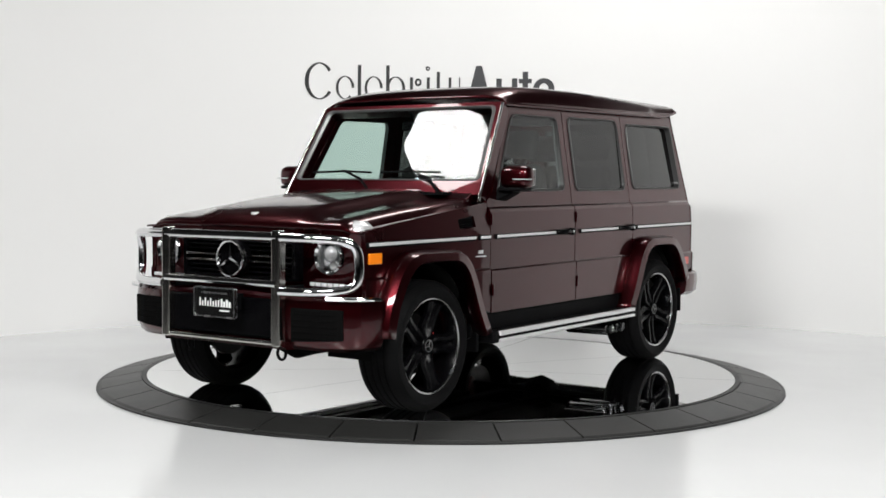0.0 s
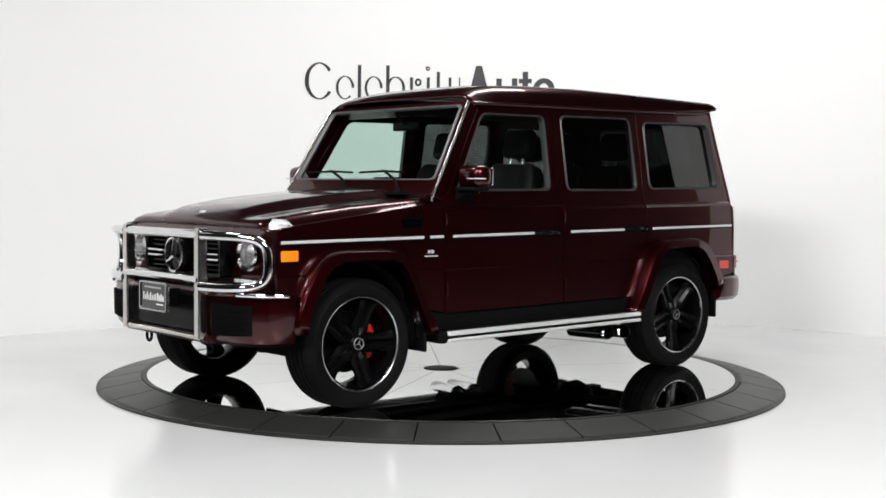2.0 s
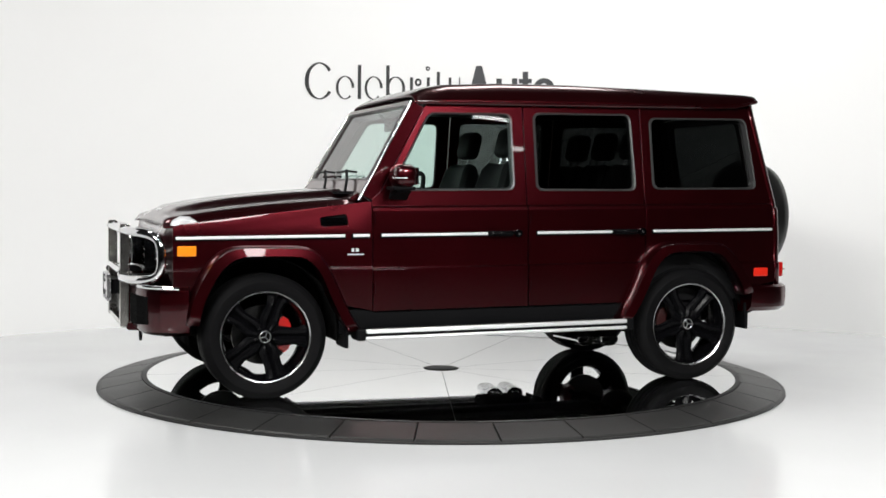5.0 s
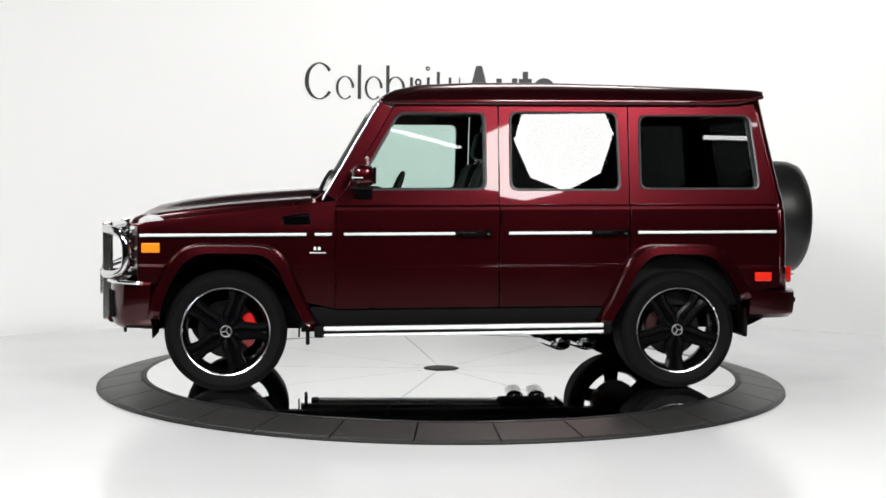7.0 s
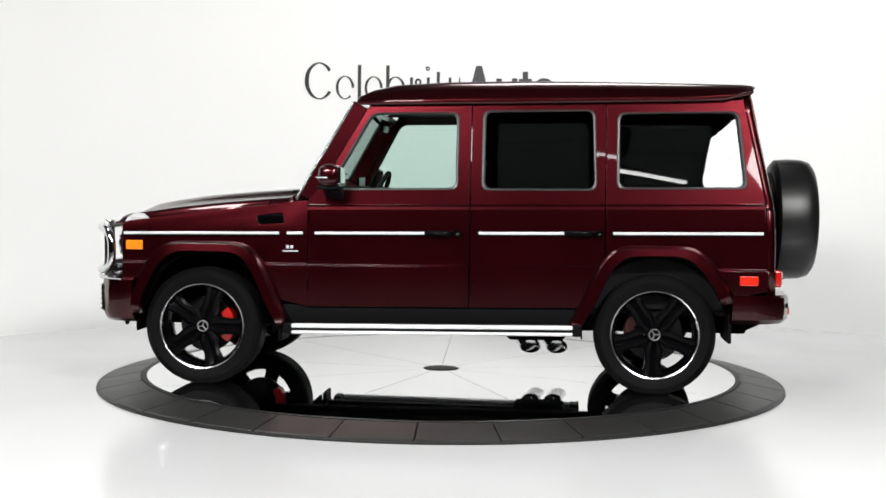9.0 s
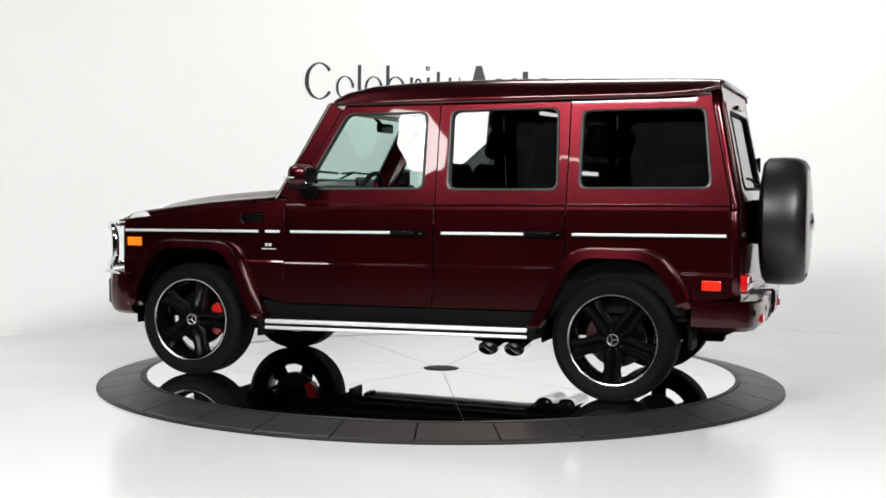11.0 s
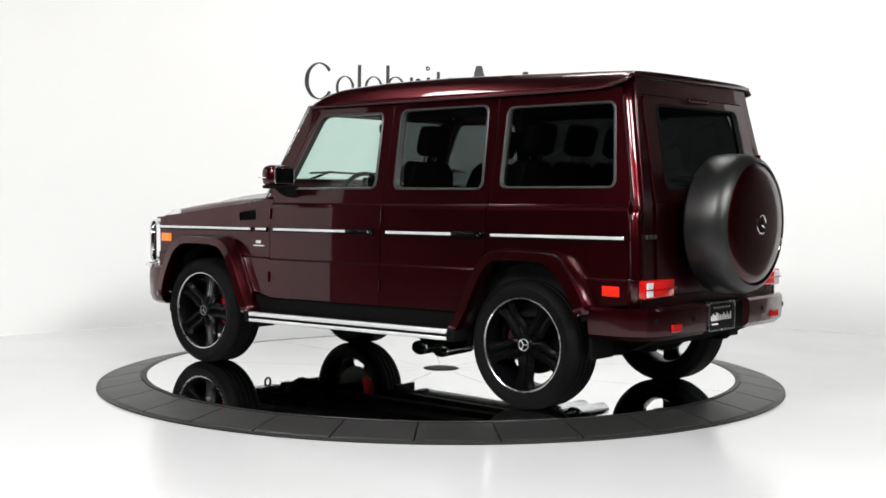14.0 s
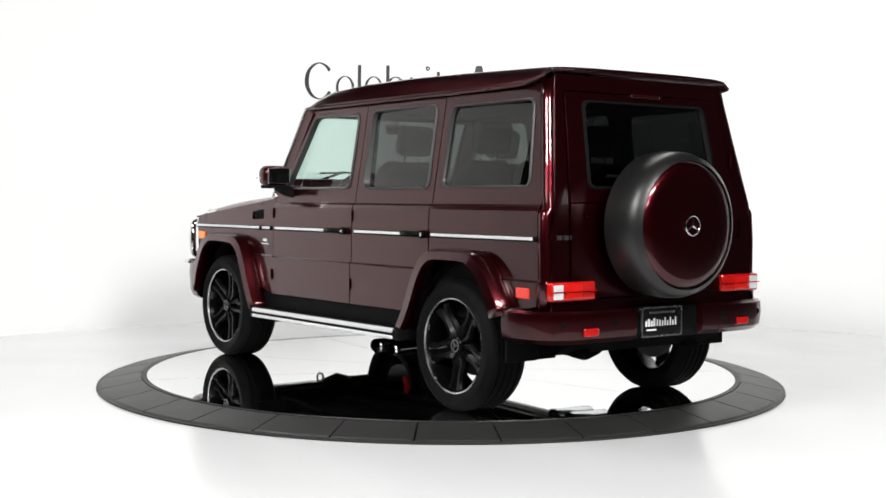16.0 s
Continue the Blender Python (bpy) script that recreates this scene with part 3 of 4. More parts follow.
def build_car():
    car = empty("off_road_car")
    tagged(car, "dark red boxy off-road car with chrome grille guard on the turntable", "car")

    # -- sides --
    DF, DB, DR = 0.78, -0.248, -1.088      # door joints
    g = 0.0035
    win1 = rounded([(0.655, 1.262), (0.385, 1.745), (-0.16, 1.75), (-0.16, 1.272)], [0.03, 0.05, 0.05, 0.05])
    win2 = rounded([(-0.325, 1.27), (-0.325, 1.76), (-1.01, 1.768), (-1.025, 1.275)], [0.05, 0.05, 0.05, 0.05])
    win3 = rounded([(-1.165, 1.285), (-1.165, 1.75), (-1.892, 1.762), (-1.945, 1.292)], [0.05, 0.05, 0.05, 0.05])
    front_arch = smooth_line([(0.955, 0.42), (1.04, 0.56), (1.15, 0.81), (1.22, 0.865), (1.62, 0.87), (1.71, 0.81), (1.82, 0.60), (1.85, 0.48)], 24)
    rear_arch = smooth_line([(-0.925, 0.42), (-1.01, 0.56), (-1.13, 0.81), (-1.22, 0.878), (-1.58, 0.876), (-1.67, 0.81), (-1.77, 0.64), (-1.79, 0.58)], 24)
    for s in (1, -1):
        fender = [(DF + g, 0.525), *[p for p in front_arch if p[1] > 0.53], (1.985, 0.66), (1.985, 1.03), (1.94, 1.052), (DF + 0.03, 1.19), (DF + g, 1.19)]
        vent = rounded([(0.93, 1.045), (0.945, 1.115), (1.115, 1.092), (1.1, 1.035)], 0.012, 2)
        f = part("front_fender", side_panel(fender, [vent], s, profile=SHOULDER, cuts=(0.52, 0.782, 0.794, 1.0)), PAINT, car, smooth=12, bevel=0.006, segments=3)
        part("vent_grille", box(0.92, 1.13, *sorted((s * 0.72, s * 0.80)), 1.02, 1.125), TRIM, f, "black fender vent")
        for k in range(4):
            part("vent_slat", rbox(0.945, 1.1, *sorted((s * 0.795, s * 0.816)), 1.048 + 0.013 * k, 1.054 + 0.013 * k, 0.002, 1), GLOSSBLACK, f)
        d1 = [(DF, 0.53), (DF, 1.205), (0.715, 1.258), (0.40, 1.805), (DB + g, 1.811), (DB + g, 0.53)]
        door = part("front_door", side_panel(d1, [win1], s, 0.035, rake=DOOR_RAKE), PAINT, car, smooth=12, bevel=0.006, segments=3)
        d2 = [(DB - g, 0.53), (DB - g, 1.811), (DR + g, 1.82), (DR + g, 0.79), (-1.01, 0.62), (-0.965, 0.53)]
        door2 = part("rear_door", side_panel(d2, [win2], s, 0.035, rake=DOOR_RAKE), PAINT, car, smooth=12, bevel=0.006, segments=3)
        q = [(DR - g, 0.70), (DR - g, 1.82), (-1.928, 1.84), (-2.05, 1.25), (-2.072, 0.95), (-2.078, 0.66), (-1.87, 0.62), *rear_arch[::-1][:16]]
        quarter = part("rear_quarter_panel", side_panel(q, [win3], s, 0.035, rake=QUARTER_RAKE), PAINT, car, smooth=12, bevel=0.006, segments=3)
        # panes, a little inside the skin, with rubber frames round them
        for holder, w, mat, nm, yaw, tilt, bow in ((door, win1, GLASS_F, "side_window", -0.035, 0.143, 0.028), (door2, win2, GLASS_R, "side_window", -0.032, 0.134, 0.006), (quarter, win3, GLASS_R, "quarter_window", 0.025, 0.172, 0.028)):
            cx, cz = sum(p[0] for p in w) / len(w), sum(p[1] for p in w) / len(w)
            lp = [(cx + (p[0] - cx) * 1.03, cz + (p[1] - cz) * 1.03) for p in w]
            bm = bmesh.new()
            bm.faces.new([bm.verts.new((x, 0, z)) for x, z in lp])
            for k in range(1, 14):
                bmesh.ops.bisect_plane(bm, geom=bm.verts[:] + bm.edges[:] + bm.faces[:], plane_co=(cx - 0.42 + 0.06 * k, 0, 0), plane_no=(1, 0, 0), dist=1e-5)
            for v in bm.verts:
                v.co.y = s * (0.736 + yaw * (v.co.x - cx) - bow * (v.co.x - cx) ** 2 - tilt * (v.co.z - 1.51))
            pane = part(nm, bm, mat, holder, "dark tinted pane" if mat is GLASS_R else "clear green-tinted pane", smooth=30)
            pane.visible_shadow = False
            bm = bmesh.new()
            ring = lambda k, off: [(cx + (x - cx) * k - 0.0, s * (SIDE(cz + (z - cz) * k) - off), cz + (z - cz) * k) for x, z in w]
            add_loft(bm, [ring(1.0, 0.02), ring(1.03, -0.002), ring(1.018, -0.009), ring(0.99, -0.007), ring(0.968, 0.03)], caps=False)
            part("window_rubber", bm, SEAL, holder, smooth=50)
        # bright strip in runs along the flank, with a black backing
        for holder, x0, x1 in ((f, 1.975, 0.955), (f, 0.915, 0.80), (door, 0.735, 0.03), (door2, -0.30, -0.84), (quarter, -1.13, -2.05)):
            bm = rbox(x1, x0, *sorted((s * 0.828, s * 0.846)), 0.975, 1.005, 0.004, 2)
            part("flank_strip", raked(bm, 0.001), TRIM, holder, "black protective strip")
            bm = rbox(x1 + 0.005, x0 - 0.005, *sorted((s * 0.84, s * 0.851)), 0.984, 1.001, 0.003, 2)
            part("chrome_insert", raked(bm, 0.001), SATIN, holder, "bright silver insert")
        # door handles with round locks
        for holder, hx in ((door, -0.075), (door2, -0.955)):
            up = RAKE * hx + 0.002
            zz = 0.992 + up
            h = part("door_handle", tube([(hx + 0.10, s * 0.85, zz), (hx + 0.085, s * 0.876, zz + 0.002), (hx + 0.02, s * 0.884, zz + 0.003), (hx - 0.04, s * 0.88, zz + 0.002), (hx - 0.06, s * 0.85, zz)], 0.0125, 10, flat=0.7),
                     GLOSSBLACK, holder, "black pull handle", smooth=50)
            part("handle_base", rbox(hx - 0.07, hx + 0.115, *sorted((s * 0.826, s * 0.843)), zz - 0.019, zz + 0.015, 0.006, 2), TRIM, h)
            part("push_button", lathe([(0.024, s * 0.835), (0.024, s * 0.86), (0.02, s * 0.866), (0.017, s * 0.866), (0.015, s * 0.86), (0.001, s * 0.86)], "y", at=(hx - 0.098, 0, zz), n=20), GLOSSBLACK, holder, "round black lock button", smooth=30)
            part("key_plate", lathe([(0.009, s * 0.858), (0.009, s * 0.864), (0.001, s * 0.865)], "y", at=(hx - 0.098, 0, zz), n=12), CHROME, holder, smooth=30)
        # outside hinges
        for holder, hx in ((door, DF - 0.005), (door2, DB - 0.008)):
            for hz in (0.66, 1.09):
                part("hinge", lathe([(0.008, -0.035), (0.008, 0.035)], "z", at=(hx, s * (SIDE(hz) + 0.004), hz), n=12), PAINT, holder, smooth=30)
        # lower crease moulding and the dark sill below the doors
        part("sill_panel", raked(loft([[(x, s * 0.80, 0.385), (x, s * 0.825, 0.40), (x, s * 0.832, 0.46), (x, s * 0.818, 0.54), (x, s * 0.77, 0.545), (x, s * 0.74, 0.385)] for x in (0.99, -0.945)])),
             TRIM, car, "black lower sill", smooth=30)
        # side step: flat bright tube on brackets
        st = part("side_step", raked(rbox(-0.90, 0.86, *sorted((s * 0.83, s * 0.955)), 0.358, 0.402, 0.016, 3), 0.022), TRIM, car, "chrome-topped side step", smooth=40)
        for y0, y1, z0, z1 in ((0.925, 0.962, 0.383, 0.41), (0.925, 0.962, 0.345, 0.367)):
            part("chrome_rail", raked(rbox(-0.895, 0.855, *sorted((s * y0, s * y1)), z0, z1, 0.009, 3), 0.022), SATIN, st, smooth=40)
        part("step_pad", raked(rbox(-0.85, 0.8, *sorted((s * 0.845, s * 0.92)), 0.401, 0.407, 0.002, 1), 0.022), TRIM, st)
        for x in (0.88, -0.92):
            part("end_cap", raked(rbox(x - 0.03, x + 0.03, *sorted((s * 0.80, s * 0.95)), 0.34, 0.412, 0.012, 2), 0.022), TRIM, st)
        # arches
        outer = smooth_line([(0.87, 0.415), (0.945, 0.53), (1.075, 0.82), (1.165, 0.922), (1.68, 0.925), (1.79, 0.835), (1.91, 0.60), (1.92, 0.47)], 30)
        inner = smooth_line([(0.95, 0.41), (1.02, 0.53), (1.14, 0.80), (1.22, 0.868), (1.62, 0.872), (1.72, 0.80), (1.83, 0.59), (1.85, 0.47)], 30)
        fender_flare(f, s, outer, inner)
        outer = smooth_line([(-0.85, 0.425), (-0.93, 0.54), (-1.06, 0.83), (-1.17, 0.93), (-1.64, 0.93), (-1.745, 0.835), (-1.865, 0.66), (-1.875, 0.60)], 30)
        inner = smooth_line([(-0.93, 0.42), (-1.01, 0.54), (-1.13, 0.80), (-1.22, 0.876), (-1.58, 0.876), (-1.672, 0.80), (-1.785, 0.63), (-1.795, 0.58)], 30)
        fender_flare(quarter, s, outer, inner)
        # wheel houses
        for x in AXLES:
            bm = bmesh.new()
            rows = []
            for i in range(17):
                a = radians(-8 + 196 * i / 16)
                rows.append([(x + 0.455 * math.cos(a), s * y, HUB_Z + 0.02 + 0.455 * math.sin(a)) for y in (0.50, 0.81)])
            add_loft(bm, rows, closed=False)
            ob = part("wheel_house", bm, UNDER, car, smooth=40)
            ob.modifiers.new("thick", "SOLIDIFY").thickness = 0.01
            part("inner_wall", box(x - 0.47, x + 0.47, *sorted((s * 0.47, s * 0.50)), 0.40, 0.88), UNDER, car)
        # lamps of the side
        a = part("side_marker", rbox(1.85, 1.96, *sorted((s * 0.822, s * 0.842)), 0.866, 0.926, 0.006, 2), ORANGE, f, "amber side marker")
        b = part("side_marker", rbox(-2.022, -1.908, *sorted((s * 0.825, s * 0.846)), 0.695, 0.755, 0.006, 2), REDLENS, quarter, "red side marker")
        # indicator on the fender's shoulder
        bm = bmesh.new()
        rows = []
        for x, h, w in ((1.99, 0.012, 0.03), (1.975, 0.035, 0.045), (1.93, 0.06, 0.052), (1.875, 0.058, 0.05), (1.82, 0.02, 0.03)):
            z = 1.04
            rows.append([(x, s * (0.735 - w), z), (x, s * (0.735 - w), z + h * 0.7), (x, s * (0.735 - w * 0.5), z + h), (x, s * (0.735 + w * 0.4), z + h * 0.95), (x, s * (0.735 + w), z + h * 0.55), (x, s * (0.735 + w), z - 0.02)])
        add_loft(bm, rows)
        part("turn_indicator", bm, CLEARLENS, f, "clear turn indicator on the fender top", smooth=50)
        # badge of the fender: plain bars
        for k, (x0, x1, z0, z1) in enumerate(((0.90, 0.915, 0.886, 0.906), (0.872, 0.89, 0.886, 0.906), (0.84, 0.94, 0.866, 0.873))):
            part("badge_bar", box(x0, x1, *sorted((s * 0.83, s * 0.838)), z0, z1), SATIN, f)
        # mirror
        mr = part("door_mirror", rbox(0.55, 0.685, *sorted((s * 0.81, s * 1.015)), 1.276, 1.418, 0.05, 5), PAINT, car, "dark red door mirror", smooth=40)
        part("mirror_glass", rbox(0.541, 0.556, *sorted((s * 0.83, s * 0.997)), 1.294, 1.40, 0.006, 2), CHROME, mr)
        # thin pale strip standing in for the bright highlight on the mirror shell
        part("mirror_glint", rbox(0.62, 0.692, *sorted((s * 0.92, s * 1.019)), 1.331, 1.338, 0.003, 2), CLEARLENS, mr)
        part("mirror_base", rbox(0.555, 0.695, *sorted((s * 0.815, s * 0.98)), 1.262, 1.284, 0.008, 2), TRIM, mr)
        part("mirror_arm", loft([[(0.55, s * 0.76, 1.18), (0.68, s * 0.76, 1.19), (0.66, s * 0.76, 1.27), (0.56, s * 0.76, 1.27)],
                                 [(0.56, s * 0.90, 1.25), (0.65, s * 0.90, 1.25), (0.65, s * 0.90, 1.285), (0.56, s * 0.90, 1.285)]]), TRIM, mr, bevel=0.006)

    # -- roof: crowned sheet with drip rails --
    xs = [-1.982, -1.97, -1.93, -1.6, -1.1, -0.6, -0.1, 0.25, 0.40, 0.46, 0.485]
    ys = [0.735, 0.722, 0.70, 0.66, 0.58, 0.4, 0.2, 0.0]
    rows = []
    for x in xs:
        zt, zd = roof_z(x), drip_z(x)
        fr = [0.0, 0.14, 0.48, 0.76, 0.90, 0.97, 0.995, 1.0]
        half = [(x, y, zd + (zt - zd) * k) for y, k in zip(ys, fr)]
        rows.append(half + [(px, -py, pz) for px, py, pz in half[-2::-1]])
    bm = loft(rows, closed=False)
    roof = part("roof", bm, PAINT, car, smooth=35)
    roof.modifiers.new("thick", "SOLIDIFY").thickness = 0.012
    for s in (1, -1):
        part("drip_rail", tube([(x, s * 0.728, drip_z(x) - 0.004) for x in np.linspace(-1.975, 0.47, 16)], 0.011, 8), PAINT, roof, smooth=40)
    part("rear_lip", rbox(-1.998, -1.96, -0.68, 0.68, 1.905, 1.922, 0.007, 3), PAINT, roof, smooth=40)
    part("headliner", box(-1.93, 0.40, -0.66, 0.66, 1.80, 1.815), LEATHER, roof)
    part("aerial", loft([[(-1.55, -0.012, 1.935), (-1.47, -0.02, 1.94), (-1.42, 0, 1.94), (-1.47, 0.02, 1.94), (-1.55, 0.012, 1.935)],
                         [(-1.55, -0.006, 1.985), (-1.53, -0.008, 1.985), (-1.51, 0, 1.98), (-1.53, 0.008, 1.985), (-1.55, 0.006, 1.985)]]), GLOSSBLACK, roof)

    # -- windscreen frame and glass: rake from the cowl to the roof --
    ws = lambda v, w, off=0.0: (0.845 - 0.34 * w + off * 0.866, v, 1.235 + 0.59 * w + off * 0.5)
    outer = [(0.788, 0.0), (0.722, 1.0), (-0.722, 1.0), (-0.788, 0.0)]
    hole = rounded([(0.742, 0.155), (0.686, 0.95), (-0.686, 0.95), (-0.742, 0.155)], 0.05)
    bm = panel(outer, [hole], lambda u, w, t: ws(u, w, -t), 0.10)
    frame_ob = part("windscreen_frame", bm, PAINT, car, smooth=20, bevel=0.006)
    bm = bmesh.new()
    bm.faces.new([bm.verts.new(ws(u * 1.02, 0.54 + (w - 0.54) * 1.02, -0.012)) for u, w in hole])
    pane = part("windscreen", bm, GLASS_F, frame_ob, "clear green-tinted windscreen")
    pane.visible_shadow = False
    add = bmesh.new()
    add_loft(add, [[ws(u * k, 0.54 + (w - 0.54) * k, o) for u, w in hole] for k, o in ((1.0, -0.015), (1.012, 0.004), (0.985, 0.006), (0.968, -0.01))], caps=False)
    for s in (1, -1):
        part("pillar_strip", tube([ws(s * 0.792, -0.06, -0.004), ws(s * 0.76, 0.45, -0.004), ws(s * 0.727, 0.985, -0.004)], 0.009, 10), POLISHED, frame_ob, "bright strip along the windscreen pillar", smooth=40)
    part("windscreen_seal", add, SCREENSEAL, frame_ob, smooth=50)
    for y0, y1, t0 in ((-0.60, -0.05, 0.17), (-0.02, 0.50, 0.17)):
        wp = part("wiper", tube([ws(y1, 0.0, 0.03), ws(y1 - 0.10, 0.13, 0.035), ws((y0 + y1) / 2, t0 + 0.06, 0.03)], 0.009, 8), TRIM, car, "black wiper")
        part("wiper_blade", tube([ws(y0, 0.22, 0.016), ws((y0 + y1) / 2, t0 + 0.06, 0.02), ws(y1 - 0.05, 0.22, 0.016)], 0.008, 6), TRIM, wp)

    # -- bonnet with raised middle, and the cowl --
    rows = []
    for x in (2.035, 2.02, 1.98, 1.9, 1.75, 1.6, 1.4, 1.2, 0.95, 0.87):
        zh = float(np.interp(x, [0.83, 1.2, 1.4, 1.6, 1.75, 1.9, 1.98, 2.02, 2.035], [1.218, 1.190, 1.172, 1.149, 1.129, 1.108, 1.096, 1.080, 1.052]))
        sh = float(np.interp(x, [0.80, 1.98], [1.185, 1.045])) - 0.004
        bulge = float(np.interp(x, [0.83, 1.7, 1.95, 2.0], [0.052, 0.055, 0.04, 0.0]))
        half = [(x, SHOULDER(sh) - 0.004, min(sh, zh)), (x, 0.757, min(sh + 0.004, zh)), (x, 0.738, min(sh, zh) + 0.55 * max(0, zh - sh)), (x, 0.715, min(sh, zh) + 0.84 * max(0, zh - sh)), (x, 0.68, zh - 0.001), (x, 0.60, zh), (x, 0.52, zh + 0.001), (x, 0.48, zh + bulge * 0.12), (x, 0.42, zh + bulge * 0.56), (x, 0.37, zh + bulge * 0.9), (x, 0.33, zh + bulge), (x, 0.0, zh + bulge + 0.004)]
        rows.append(half + [(a, -b, c) for a, b, c in half[-2::-1]])
    hood = part("bonnet", loft(rows, closed=False), PAINT, car, smooth=48)
    hood.modifiers.new("thick", "SOLIDIFY").thickness = 0.012
    part("bonnet_badge", lathe([(0.028, 1.10), (0.028, 1.128), (0.02, 1.132), (0.001, 1.132)], "z", at=(1.95, 0, 0), n=24), SATIN, hood, "small round silver badge", smooth=30)
    part("cowl_panel", loft([[(0.90, y, 1.195), (0.90, y, 1.214), (0.84, y, 1.246), (0.775, y, 1.246), (0.775, y, 1.19)] for y in (-0.73, 0.73)]), PAINT, car, bevel=0.006)
    for y in (-0.36, 0.36):
        part("cowl_vent", box(0.835, 0.93, y - 0.22, y + 0.22, 1.235, 1.252), TRIM, car)

    # -- front face --
    face_hole = rounded([(-0.43, 0.765), (0.43, 0.765), (0.43, 0.985), (-0.43, 0.985)], 0.02)
    lamp_holes = [[(c + 0.09 * math.cos(2 * math.pi * i / 28), 0.901 + 0.09 * math.sin(2 * math.pi * i / 28)) for i in range(28)] for c in (-0.62, 0.62)]
    outline = rounded([(-0.826, 0.66), (0.826, 0.66), (0.80, 1.03), (0.735, 1.045), (-0.735, 1.045), (-0.80, 1.03)], 0.02)
    bm = panel(outline, [face_hole, *lamp_holes], lambda u, w, t: (2.03 - t - 0.06 * max(0, abs(u) - 0.68) / 0.14, u, w), 0.03)
    face = part("front_face", bm, PAINT, car, smooth=25, bevel=0.004)
    part("grille_back", box(1.96, 1.975, -0.45, 0.45, 0.75, 1.0), TRIM, face)
    gr = part("grille", loft([[(2.028, *p) for p in rounded([(-0.435, 0.76), (0.435, 0.76), (0.435, 0.99), (-0.435, 0.99)], 0.02)],
                              [(2.085, *p) for p in rounded([(-0.435, 0.76), (0.435, 0.76), (0.435, 0.99), (-0.435, 0.99)], 0.02)],
                              [(2.102, *p) for p in rounded([(-0.43, 0.765), (0.43, 0.765), (0.43, 0.985), (-0.43, 0.985)], 0.02)],
                              [(2.098, *p) for p in rounded([(-0.41, 0.782), (0.41, 0.782), (0.41, 0.968), (-0.41, 0.968)], 0.015)],
                              [(1.99, *p) for p in rounded([(-0.41, 0.782), (0.41, 0.782), (0.41, 0.968), (-0.41, 0.968)], 0.015)]], caps=False), GLOSSBLACK, car, "black grille with twin chrome bars", smooth=30)
    for z in (0.80, 0.83, 0.86, 0.892, 0.922, 0.95):
        chrome = z in (0.86, 0.892)
        part("grille_bar", rbox(2.04 if not chrome else 2.06, 2.08 if not chrome else 2.102, -0.41, 0.41, z - 0.006, z + 0.006, 0.003, 2), CHROME if chrome else GLOSSBLACK, gr)
    emblem(gr, (2.155, 0.0, 0.876), 0.098, "x", 1)
    part("emblem_base", lathe([(0.1, 2.085), (0.1, 2.125), (0.09, 2.14), (0.001, 2.14)], "x", at=(0, 0, 0.876), n=32), GLOSSBLACK, gr, smooth=30)
    for c in (-0.62, 0.62):
        hl = part("headlight", lathe([(0.004, 1.96), (0.06, 1.968), (0.08, 2.0), (0.086, 2.035)], "x", at=(0, c, 0.901), n=40, close=False), CHROME, car, "round headlight with chrome reflector", smooth=40)
        part("lamp_ring", lathe([(0.084, 2.022), (0.096, 2.04), (0.09, 2.052), (0.078, 2.04)], "x", at=(0, c, 0.901), n=40, close=False), CHROME, hl, smooth=50)
        part("projector", lathe([(0.04, 1.99), (0.044, 2.005), (0.036, 2.02), (0.02, 2.03), (0.001, 2.034)], "x", at=(0, c + (0.01 if c < 0 else -0.01), 0.916), n=28), CLEARLENS, hl, smooth=40)
        part("bulb_lens", lathe([(0.026, 1.985), (0.026, 2.0), (0.015, 2.012), (0.001, 2.015)], "x", at=(0, c, 0.857), n=24), CLEARLENS, hl, smooth=40)
        cv = part("lamp_cover", lathe([(0.084, 2.036), (0.065, 2.048), (0.035, 2.056), (0.001, 2.059)], "x", at=(0, c, 0.901), n=40), LENS, hl, "clear lamp cover", smooth=60)
        cv.visible_shadow = False
        for k in range(6):
            yy = c - 0.105 + k * 0.042
            part("daytime_lamp", rbox(2.03, 2.052 - 0.05 * max(0, abs(yy) - 0.7), yy - 0.015, yy + 0.015, 0.742, 0.762, 0.004, 2), CLEARLENS, face, "daytime running lamp")

    # -- front bumper: swept across and round to the arches --
    plan = [(1.90, 0.892), (1.97, 0.892), (2.06, 0.865), (2.12, 0.80), (2.16, 0.69), (2.185, 0.45), (2.19, 0.2)]
    plan = plan + [(2.19, 0.0)] + [(x, -y) for x, y in plan[::-1]]
    sect = [(-0.12, 0.685), (-0.02, 0.69), (0.0, 0.672), (0.006, 0.60), (0.0, 0.47), (-0.02, 0.425), (-0.05, 0.405), (-0.12, 0.40)]
    rows = []
    for x, y in plan:
        n = Vector((x - 1.7, y * 0.9, 0)).normalized()
        up = 0.015 if abs(y) < 0.4 else 0.0
        rows.append([(x + n.x * o, y + n.y * o, z + up) for o, z in sect])
    bump = part("front_bumper", loft(rows, closed=True), PAINT, car, smooth=30)
    for s in (1, -1):
        rows = []
        for y in np.linspace(0.49, 0.80, 9):
            xf = float(np.interp(y, [0.2, 0.45, 0.69, 0.80, 0.865], [2.19, 2.185, 2.16, 2.12, 2.06]))
            lo, hi = 0.45 + 0.02 * (y - 0.49) / 0.31, 0.632
            rows.append([(xf + 0.012, s * y, lo), (xf + 0.016, s * y, hi), (xf - 0.03, s * y, hi), (xf - 0.03, s * y, lo)])
        it = part("bumper_intake", loft(rows), UNDER, bump, "black mesh intake", bevel=0.006)
